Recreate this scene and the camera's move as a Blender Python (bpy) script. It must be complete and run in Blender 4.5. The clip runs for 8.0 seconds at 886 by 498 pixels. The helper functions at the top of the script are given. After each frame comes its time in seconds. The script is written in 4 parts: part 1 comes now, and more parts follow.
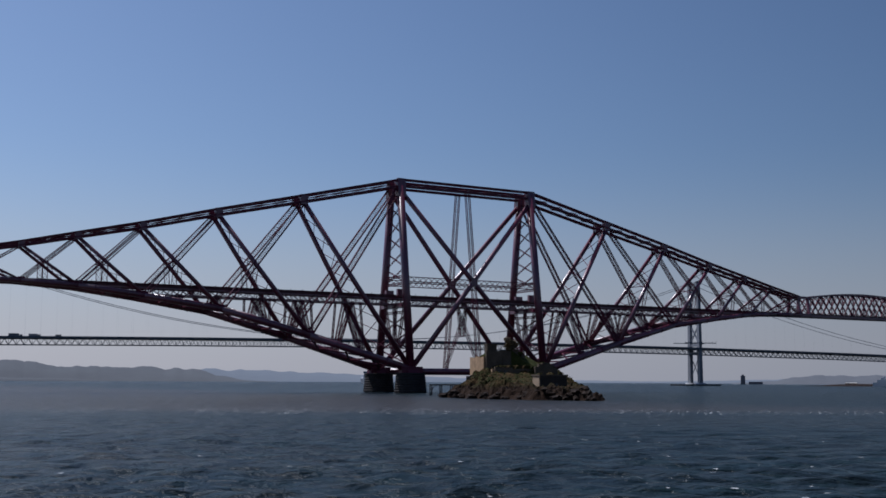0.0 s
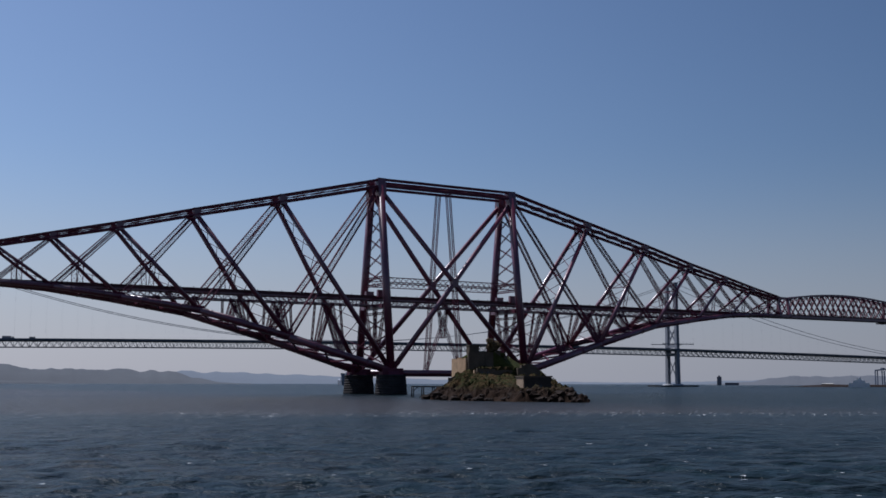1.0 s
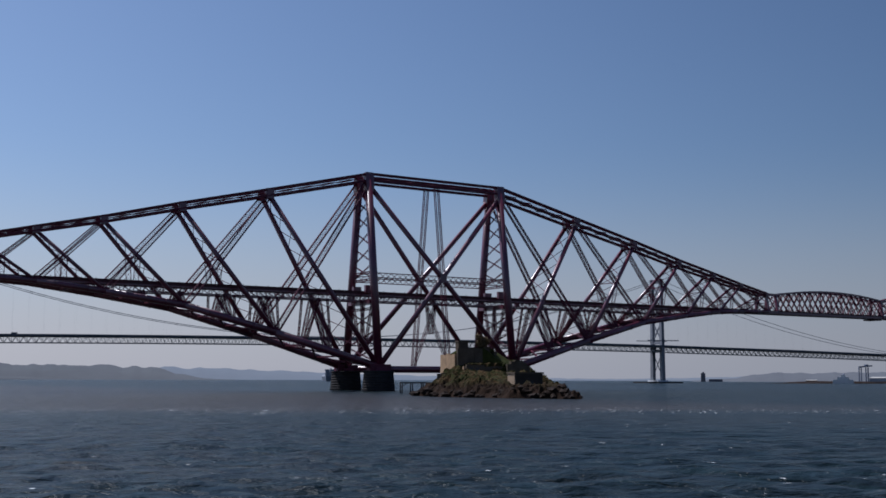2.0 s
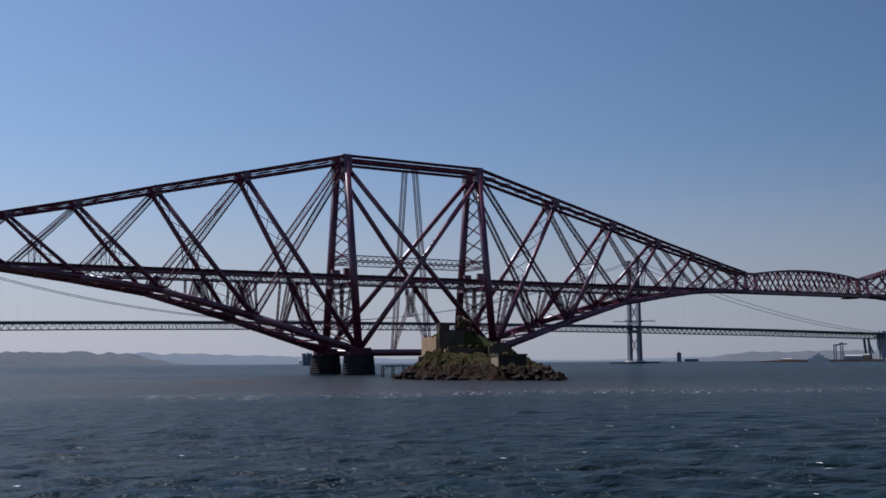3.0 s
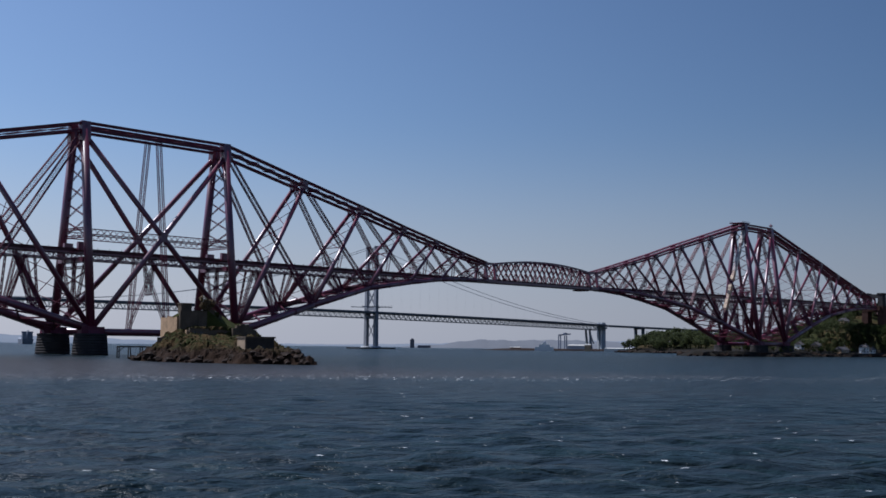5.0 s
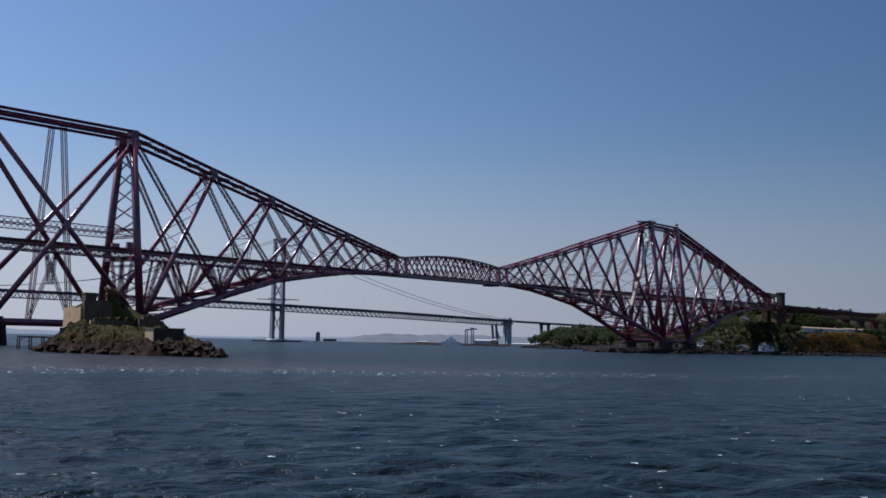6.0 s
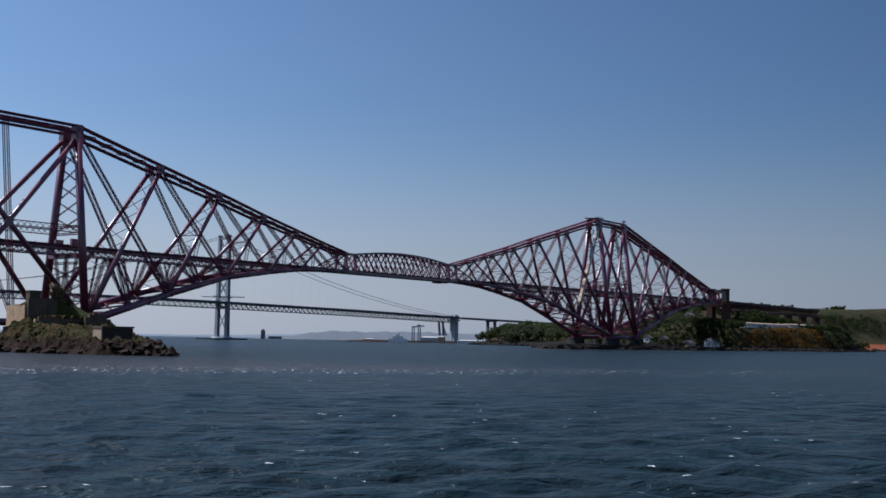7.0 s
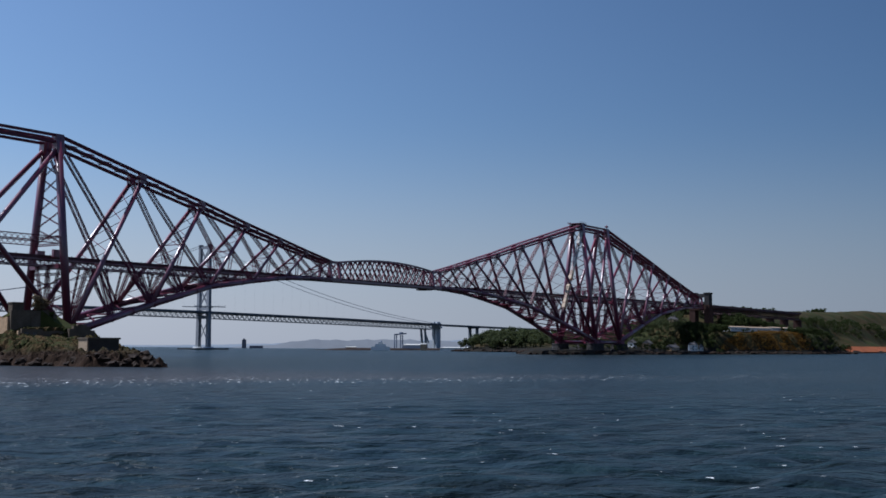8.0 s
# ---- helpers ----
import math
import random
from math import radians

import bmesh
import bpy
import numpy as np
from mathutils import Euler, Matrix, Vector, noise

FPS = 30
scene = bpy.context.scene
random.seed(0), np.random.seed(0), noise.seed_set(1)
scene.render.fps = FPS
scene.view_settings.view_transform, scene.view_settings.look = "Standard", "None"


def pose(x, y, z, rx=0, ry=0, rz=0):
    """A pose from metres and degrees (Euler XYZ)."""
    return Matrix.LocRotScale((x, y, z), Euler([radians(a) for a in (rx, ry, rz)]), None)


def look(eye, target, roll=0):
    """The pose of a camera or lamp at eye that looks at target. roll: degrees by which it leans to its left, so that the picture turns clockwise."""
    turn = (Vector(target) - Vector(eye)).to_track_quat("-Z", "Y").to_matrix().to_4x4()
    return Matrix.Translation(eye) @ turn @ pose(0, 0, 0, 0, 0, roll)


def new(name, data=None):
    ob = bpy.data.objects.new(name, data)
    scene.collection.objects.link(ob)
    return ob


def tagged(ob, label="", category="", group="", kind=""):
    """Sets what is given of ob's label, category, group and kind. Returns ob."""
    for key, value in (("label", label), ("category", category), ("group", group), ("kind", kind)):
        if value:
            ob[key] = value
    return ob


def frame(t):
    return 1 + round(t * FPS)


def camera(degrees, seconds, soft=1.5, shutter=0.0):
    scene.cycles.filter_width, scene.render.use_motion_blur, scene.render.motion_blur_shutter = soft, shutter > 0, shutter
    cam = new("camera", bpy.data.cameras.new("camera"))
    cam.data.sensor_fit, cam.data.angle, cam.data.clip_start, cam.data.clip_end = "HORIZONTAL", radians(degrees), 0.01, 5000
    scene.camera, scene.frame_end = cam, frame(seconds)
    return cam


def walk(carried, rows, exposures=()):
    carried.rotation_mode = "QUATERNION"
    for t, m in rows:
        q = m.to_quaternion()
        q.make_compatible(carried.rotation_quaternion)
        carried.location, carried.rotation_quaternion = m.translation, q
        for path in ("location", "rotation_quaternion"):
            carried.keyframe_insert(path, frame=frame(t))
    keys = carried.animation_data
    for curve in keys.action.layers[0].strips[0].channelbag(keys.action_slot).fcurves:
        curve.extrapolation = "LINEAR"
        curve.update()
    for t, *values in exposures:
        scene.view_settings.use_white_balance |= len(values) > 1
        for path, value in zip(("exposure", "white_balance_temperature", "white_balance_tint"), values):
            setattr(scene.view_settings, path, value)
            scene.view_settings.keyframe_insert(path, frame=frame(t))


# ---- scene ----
DEGREES = 42.3
cam = camera(DEGREES, 8.0, soft=1.6)
PATH = [
    (0.0, pose(-300.74, -498.79, 4.92, 96.570, -0.239, -30.145)),
    (0.5, pose(-300.38, -496.11, 4.92, 96.621, -0.338, -30.819)),
    (1.0, pose(-300.03, -493.48, 4.92, 96.654, -0.096, -31.314)),
    (1.5, pose(-299.68, -490.90, 4.92, 96.580, 0.017, -31.507)),
    (1.7, pose(-299.54, -489.88, 4.92, 96.567, -0.099, -31.700)),
    (2.8, pose(-298.79, -484.42, 4.92, 95.800, 0.363, -33.180)),
    (3.0, pose(-298.65, -483.45, 4.92, 95.610, 0.508, -33.308)),
    (3.5, pose(-298.32, -481.06, 4.92, 95.207, 0.594, -34.617)),
    (4.0, pose(-297.99, -478.72, 4.92, 94.772, 0.074, -38.522)),
    (4.5, pose(-297.66, -476.43, 4.92, 94.807, -0.229, -42.443)),
    (5.0, pose(-297.33, -474.19, 4.92, 94.840, -0.653, -46.553)),
    (5.2, pose(-297.20, -473.31, 4.92, 94.786, -0.838, -48.125)),
    (6.3, pose(-296.49, -468.58, 4.92, 94.568, -1.252, -51.925)),
    (6.5, pose(-296.37, -467.75, 4.92, 94.524, -1.199, -52.454)),
    (7.0, pose(-296.05, -465.70, 4.92, 94.525, -0.993, -54.024)),
    (7.5, pose(-295.74, -463.70, 4.92, 94.893, -0.578, -54.527)),
    (8.0, pose(-295.43, -461.75, 4.92, 94.893, -0.296, -54.981)),
]
walk(cam, PATH, exposures=[(0.0, -0.60, 5650, 14), (4.0, -0.30, 5620, 14), (8.0, -0.08, 5450, 10)])

# ---- world and sun ----
SUN = Vector((-0.20, 0.49, 0.848)).normalized()
world = bpy.data.worlds.new("sky")
scene.world = world
world.use_nodes = True
wn = world.node_tree.nodes
sky = wn.new("ShaderNodeTexSky")
sky.sky_type = "NISHITA"
sky.sun_disc = False
sky.sun_elevation = math.asin(SUN.z)
sky.sun_rotation = math.atan2(SUN.x, SUN.y)
sky.air_density, sky.dust_density, sky.ozone_density = 1.0, 1.0, 3.0
wn["Background"].inputs["Strength"].default_value = 0.10
# haze low over the water
way = wn.new("ShaderNodeTexCoord")
split = wn.new("ShaderNodeSeparateXYZ")
fall = wn.new("ShaderNodeMapRange")
fall.interpolation_type = "SMOOTHERSTEP"
for key, value in (("From Min", -0.02), ("From Max", 0.22), ("To Min", 0.82), ("To Max", 0.0)):
    fall.inputs[key].default_value = value
haze = wn.new("ShaderNodeMix")
haze.data_type = "RGBA"
haze.inputs["B"].default_value = (5.85, 5.70, 5.80, 1)
wl = world.node_tree.links
wl.new(way.outputs["Generated"], split.inputs["Vector"])
wl.new(split.outputs["Z"], fall.inputs["Value"])
wl.new(fall.outputs["Result"], haze.inputs["Factor"])
wl.new(sky.outputs["Color"], haze.inputs["A"])
# the sky is brighter towards the sun's side, darker and bluer away from it
side = wn.new("ShaderNodeVectorMath")
side.operation = "DOT_PRODUCT"
side.inputs[1].default_value = (-0.5, 0.866, 0.0)
turn_away = wn.new("ShaderNodeMapRange")
turn_away.inputs["From Min"].default_value, turn_away.inputs["From Max"].default_value = -0.32, 0.85
gain = wn.new("ShaderNodeMix")
gain.data_type = "RGBA"
gain.inputs["A"].default_value, gain.inputs["B"].default_value = (0.500, 0.540, 0.580, 1), (1.21, 1.19, 1.175, 1)
tone = wn.new("ShaderNodeVectorMath")
tone.operation = "MULTIPLY"
wl.new(way.outputs["Generated"], side.inputs[0])
wl.new(side.outputs["Value"], turn_away.inputs["Value"])
wl.new(turn_away.outputs["Result"], gain.inputs["Factor"])
wl.new(haze.outputs["Result"], tone.inputs[0])
wl.new(gain.outputs["Result"], tone.inputs[1])
wl.new(tone.outputs["Vector"], wn["Background"].inputs["Color"])
sun = new("sun", bpy.data.lights.new("sun", "SUN"))
sun.data.energy, sun.data.angle, sun.data.color = 5.0, radians(0.53), (1.0, 0.95, 0.87)
sun.matrix_world = look(SUN * 900, (0, 0, 0))


# ---- materials ----
def paint(name, rgb, rough=0.5, metal=0.0, vary=0.25, scale=0.5, fine=8.0, bump=0.0, stretch=(1, 1, 1), glow=None, shine=None):
    """A surface with stains at two scales, in metres."""
    m = bpy.data.materials.new(name)
    m.use_nodes = True
    n, l = m.node_tree.nodes, m.node_tree.links
    b = n["Principled BSDF"]
    b.inputs["Roughness"].default_value, b.inputs["Metallic"].default_value = rough, metal
    b.inputs["Specular IOR Level"].default_value = shine if shine is not None else (0.12 if rough > 0.72 else 0.5)
    geo = n.new("ShaderNodeNewGeometry")
    mp = n.new("ShaderNodeMapping")
    mp.inputs["Scale"].default_value = stretch
    l.new(geo.outputs["Position"], mp.inputs["Vector"])
    total = None
    for s, w in ((scale, 0.6), (fine, 0.4)):
        t = n.new("ShaderNodeTexNoise")
        t.inputs["Scale"].default_value, t.inputs["Detail"].default_value = s, 5
        l.new(mp.outputs["Vector"], t.inputs["Vector"])
        k = n.new("ShaderNodeMath")
        k.operation = "MULTIPLY"
        k.inputs[1].default_value = w
        l.new(t.outputs["Fac"], k.inputs[0])
        if total:
            a = n.new("ShaderNodeMath")
            l.new(total.outputs[0], a.inputs[0])
            l.new(k.outputs[0], a.inputs[1])
            total = a
        else:
            total = k
    ramp = n.new("ShaderNodeValToRGB")
    ramp.color_ramp.elements[0].position, ramp.color_ramp.elements[1].position = 0.3, 0.7
    ramp.color_ramp.elements[0].color = (*[c * (1 - vary) for c in rgb], 1)
    ramp.color_ramp.elements[1].color = (*[min(1, c * (1 + vary)) for c in rgb], 1)
    l.new(total.outputs[0], ramp.inputs["Fac"])
    l.new(ramp.outputs["Color"], b.inputs["Base Color"])
    if bump:
        bp = n.new("ShaderNodeBump")
        bp.inputs["Distance"].default_value = bump
        l.new(total.outputs[0], bp.inputs["Height"])
        l.new(bp.outputs["Normal"], b.inputs["Normal"])
    if glow:
        b.inputs["Emission Color"].default_value = (*glow, 1)
        b.inputs["Emission Strength"].default_value = 1.0
    return m


def blend_ground(name, low, high, dry, scale, bump, level=None, soft=3.0):
    """Ground of three colours mixed by noise, and by height where a level is given."""
    m = paint(name, low, 0.95, vary=0.4, scale=scale * 3, fine=scale * 25, bump=bump)
    n, l = m.node_tree.nodes, m.node_tree.links
    b = n["Principled BSDF"]
    first = b.inputs["Base Color"].links[0].from_socket
    geo = n.new("ShaderNodeNewGeometry")

    def noise_at(s):
        t = n.new("ShaderNodeTexNoise")
        t.inputs["Scale"].default_value, t.inputs["Detail"].default_value = s, 6
        l.new(geo.outputs["Position"], t.inputs["Vector"])
        return t.outputs["Fac"]

    def step(v, a, c):
        r = n.new("ShaderNodeMapRange")
        r.inputs["From Min"].default_value, r.inputs["From Max"].default_value = a, c
        l.new(v, r.inputs["Value"])
        return r.outputs["Result"]

    mask = step(noise_at(scale), 0.47, 0.56)
    if level is not None:
        xyz = n.new("ShaderNodeSeparateXYZ")
        l.new(geo.outputs["Position"], xyz.inputs["Vector"])
        shift = n.new("ShaderNodeMath")
        shift.operation = "MULTIPLY_ADD"
        l.new(noise_at(scale * 2), shift.inputs[0])
        shift.inputs[1].default_value = 6.0
        l.new(xyz.outputs["Z"], shift.inputs[2])
        mask = step(shift.outputs[0], level + 3 - soft / 2, level + 3 + soft / 2)
    mix = n.new("ShaderNodeMix")
    mix.data_type = "RGBA"
    mix2 = n.new("ShaderNodeMix")
    mix2.data_type = "RGBA"
    mix2.inputs["A"].default_value, mix2.inputs["B"].default_value = (*high, 1), (*dry, 1)
    l.new(step(noise_at(scale * 4), 0.42, 0.6), mix2.inputs["Factor"])
    l.new(mask, mix.inputs["Factor"])
    l.new(first, mix.inputs["A"])
    l.new(mix2.outputs["Result"], mix.inputs["B"])
    l.new(mix.outputs["Result"], b.inputs["Base Color"])
    return m


RED = paint("red_oxide_paint", (0.130, 0.010, 0.036), 0.40, vary=0.35, scale=0.15, fine=1.2, shine=1.0)
RED.node_tree.nodes["Principled BSDF"].inputs["Coat Weight"].default_value = 0.7
RED.node_tree.nodes["Principled BSDF"].inputs["Coat Roughness"].default_value = 0.28
RED_DULL = paint("dull_red_paint", (0.118, 0.011, 0.034), 0.6, vary=0.35, scale=0.2, fine=1.5)
RED_DARK = paint("deck_dark_paint", (0.075, 0.022, 0.026), 0.7, vary=0.3, scale=0.2, fine=2.0)
GRANITE = paint("pier_granite", (0.052, 0.047, 0.046), 0.85, vary=0.35, scale=0.25, fine=2.0, bump=0.15)
# fort stone in two copies: pale for sunlit faces, dark for shaded ones
STONE = paint("fort_stone", (0.46, 0.31, 0.19), 0.9, vary=0.4, scale=0.3, fine=2.2, bump=0.2)
STONE_SHADED = paint("shaded_fort_stone", (0.125, 0.098, 0.072), 0.95, vary=0.4, scale=0.3, fine=2.2, bump=0.2)
CONCRETE = paint("weathered_concrete", (0.42, 0.31, 0.21), 0.9, vary=0.3, scale=0.4, fine=3.0, bump=0.05)
ROCK = blend_ground("island_ground", (0.027, 0.015, 0.009), (0.030, 0.034, 0.008), (0.066, 0.040, 0.016), 0.09, 0.6, level=3.6, soft=2.6)
BOULDER = paint("wet_rock", (0.025, 0.015, 0.010), 0.75, vary=0.5, scale=0.4, fine=2.5, bump=0.3)
SHORE = blend_ground("shore_ground", (0.014, 0.012, 0.009), (0.028, 0.031, 0.010), (0.050, 0.036, 0.015), 0.012, 0.8, level=6.0, soft=4.0)
GORSE = paint("gorse_slope", (0.17, 0.092, 0.020), 0.95, vary=0.7, scale=0.08, fine=0.6, bump=1.2)
LEAF = paint("leaves", (0.062, 0.074, 0.034), 0.8, vary=0.5, scale=0.05, fine=0.5, bump=0.4)
LEAF_DARK = paint("dark_leaves", (0.036, 0.050, 0.016), 0.85, vary=0.5, scale=0.05, fine=0.5, bump=0.4)
TURF = paint("fort_turf", (0.055, 0.060, 0.016), 0.95, vary=0.5, scale=0.3, fine=2.5, bump=0.25)
SCRUB = paint("dry_scrub", (0.060, 0.050, 0.018), 0.9, vary=0.5, scale=0.3, fine=2.0, bump=0.3)
GREY_STEEL = paint("grey_bridge_paint", (0.21, 0.215, 0.235), 0.6, vary=0.15, scale=0.05, fine=0.4)
GREY_DECK = paint("grey_road_deck", (0.15, 0.165, 0.19), 0.8, vary=0.2, scale=0.05, fine=0.4)
GREY_PIER = paint("pale_concrete_pier", (0.46, 0.48, 0.50), 0.85, vary=0.12, scale=0.05, fine=0.4)
WHITE = paint("white_render", (0.78, 0.76, 0.72), 0.8, vary=0.08, scale=0.3, fine=2.0)
ROOF = paint("slate_roof", (0.10, 0.09, 0.09), 0.7, vary=0.3, scale=0.4, fine=3.0)
ROOF_PALE = paint("pale_sheet_roof", (0.72, 0.69, 0.63), 0.6, vary=0.12, scale=0.2, fine=1.5)
# shaded copy of the hut's concrete, for its front turned from the sun
HUT_SHADED = paint("shaded_concrete", (0.060, 0.050, 0.042), 0.9, vary=0.35, scale=0.4, fine=3.0, bump=0.05)
TWIGS = paint("bare_twigs", (0.17, 0.125, 0.075), 0.9, vary=0.4, scale=0.3, fine=2.0)
ROOF_TAN = paint("tan_flat_roof", (0.36, 0.27, 0.19), 0.8, vary=0.2, scale=0.2, fine=1.5)
SANDSTONE = paint("red_sandstone", (0.27, 0.085, 0.036), 0.9, vary=0.35, scale=0.05, fine=0.5, bump=0.2)
BRICK = paint("red_brown_stone", (0.062, 0.034, 0.028), 0.9, vary=0.3, scale=0.3, fine=2.0)
PANE = paint("window_glass", (0.03, 0.035, 0.04), 0.1, vary=0.1)
BLUE = paint("blue_crane_paint", (0.15, 0.18, 0.25), 0.5, vary=0.15)
# distance haze is mixed into the next two greys
HAZY_WALL = paint("hazy_grey_wall", (0.20, 0.185, 0.20), 0.9, vary=0.15)
HULL = paint("ship_hull", (0.20, 0.22, 0.26), 0.6, vary=0.2)
# glow stands in for distance haze on the hills, strongest on the farthest
FAR_HILL = paint("far_hills_in_haze", (0.045, 0.050, 0.050), 1.0, vary=0.25, scale=0.004, fine=0.03, glow=(0.108, 0.112, 0.130))
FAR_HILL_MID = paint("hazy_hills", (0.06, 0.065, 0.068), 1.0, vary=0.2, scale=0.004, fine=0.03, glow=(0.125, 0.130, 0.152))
FAR_HILL_PALE = paint("farthest_hills_in_haze", (0.08, 0.09, 0.10), 1.0, vary=0.15, scale=0.003, fine=0.02, glow=(0.15, 0.17, 0.21))


def water_material():
    m = bpy.data.materials.new("sea_water")
    m.use_nodes = True
    n, l = m.node_tree.nodes, m.node_tree.links
    b = n["Principled BSDF"]
    b.inputs["Roughness"].default_value, b.inputs["IOR"].default_value = 0.16, 1.33
    b.inputs["Specular IOR Level"].default_value = 0.115
    geo = n.new("ShaderNodeNewGeometry")

    def noise_at(scale, stretch, detail=4):
        mp = n.new("ShaderNodeMapping")
        mp.vector_type = "TEXTURE"
        mp.inputs["Rotation"].default_value = (0, 0, radians(-42))
        mp.inputs["Scale"].default_value = [1 / c for c in stretch]
        l.new(geo.outputs["Position"], mp.inputs["Vector"])
        t = n.new("ShaderNodeTexNoise")
        t.inputs["Scale"].default_value, t.inputs["Detail"].default_value = scale, detail
        l.new(mp.outputs["Vector"], t.inputs["Vector"])
        return t.outputs["Fac"]

    def ramp(v, a, c, lo=0.0, hi=1.0):
        r = n.new("ShaderNodeMapRange")
        for key, value in (("From Min", a), ("From Max", c), ("To Min", lo), ("To Max", hi)):
            r.inputs[key].default_value = value
        l.new(v, r.inputs["Value"])
        return r.outputs["Result"]

    def times(a, c):
        k = n.new("ShaderNodeMath")
        k.operation = "MULTIPLY"
        l.new(a, k.inputs[0])
        l.new(c, k.inputs[1])
        return k.outputs[0]

    chop = n.new("ShaderNodeBump")
    chop.inputs["Distance"].default_value, chop.inputs["Strength"].default_value = 1.7, 1.0
    l.new(noise_at(0.30, (1, 1.7, 1), 5), chop.inputs["Height"])
    ripple = n.new("ShaderNodeBump")
    ripple.inputs["Distance"].default_value, ripple.inputs["Strength"].default_value = 0.24, 1.0
    l.new(noise_at(1.5, (1, 2.2, 1), 4), ripple.inputs["Height"])
    l.new(chop.outputs["Normal"], ripple.inputs["Normal"])
    l.new(ripple.outputs["Normal"], b.inputs["Normal"])
    tint = n.new("ShaderNodeMix")
    tint.data_type = "RGBA"
    tint.inputs["A"].default_value, tint.inputs["B"].default_value = (0.007, 0.015, 0.018, 1), (0.014, 0.019, 0.020, 1)
    l.new(ramp(noise_at(0.012, (1, 2.5, 1), 3), 0.4, 0.6), tint.inputs["Factor"])
    # paler streaks paint the light on wave slopes into the base colour
    patch = n.new("ShaderNodeMix")
    patch.data_type = "RGBA"
    patch.inputs["B"].default_value = (0.015, 0.029, 0.033, 1)
    l.new(ramp(noise_at(0.22, (1, 3.2, 1), 4), 0.46, 0.62), patch.inputs["Factor"])
    l.new(tint.outputs["Result"], patch.inputs["A"])
    # foam: rare crests everywhere, and a line of breaking water where the tide meets
    xyz = n.new("ShaderNodeSeparateXYZ")
    l.new(geo.outputs["Position"], xyz.inputs["Vector"])
    rare = ramp(noise_at(1.1, (1, 2.6, 1), 3), 0.718, 0.76)
    line = n.new("ShaderNodeMath")
    line.operation = "MULTIPLY_ADD"
    line.inputs[1].default_value = 0.47
    l.new(xyz.outputs["X"], line.inputs[0])
    l.new(xyz.outputs["Y"], line.inputs[2])
    wob = n.new("ShaderNodeMath")
    wob.operation = "MULTIPLY_ADD"
    wob.inputs[1].default_value = 34.0
    l.new(noise_at(0.02, (1, 1, 1), 2), wob.inputs[0])
    l.new(line.outputs[0], wob.inputs[2])
    near = times(times(ramp(wob.outputs[0], -420, -395), ramp(wob.outputs[0], -352, -382)), ramp(xyz.outputs["X"], -50, -150, 0.25, 1.0))
    rip = times(times(near, ramp(noise_at(0.05, (1, 0.5, 1), 4), 0.36, 0.52)), ramp(noise_at(1.25, (1, 0.24, 1), 4), 0.60, 0.69))
    both = n.new("ShaderNodeMath")
    both.operation = "MAXIMUM"
    l.new(rare, both.inputs[0])
    l.new(rip, both.inputs[1])
    # brown-grey glare beyond the line, off the islet, painted into the water colour
    glare = n.new("ShaderNodeMix")
    glare.data_type = "RGBA"
    glare.inputs["B"].default_value = (0.040, 0.034, 0.030, 1)
    l.new(times(ramp(wob.outputs[0], -400, -372), ramp(xyz.outputs["X"], -70, -150)), glare.inputs["Factor"])
    l.new(patch.outputs["Result"], glare.inputs["A"])
    foam = n.new("ShaderNodeMix")
    foam.data_type = "RGBA"
    foam.inputs["B"].default_value = (0.75, 0.76, 0.76, 1)
    l.new(both.outputs[0], foam.inputs["Factor"])
    l.new(glare.outputs["Result"], foam.inputs["A"])
    l.new(foam.outputs["Result"], b.inputs["Base Color"])
    l.new(ramp(both.outputs[0], 0, 1, 0.28, 0.8), b.inputs["Roughness"])
    return m


WATER = water_material()


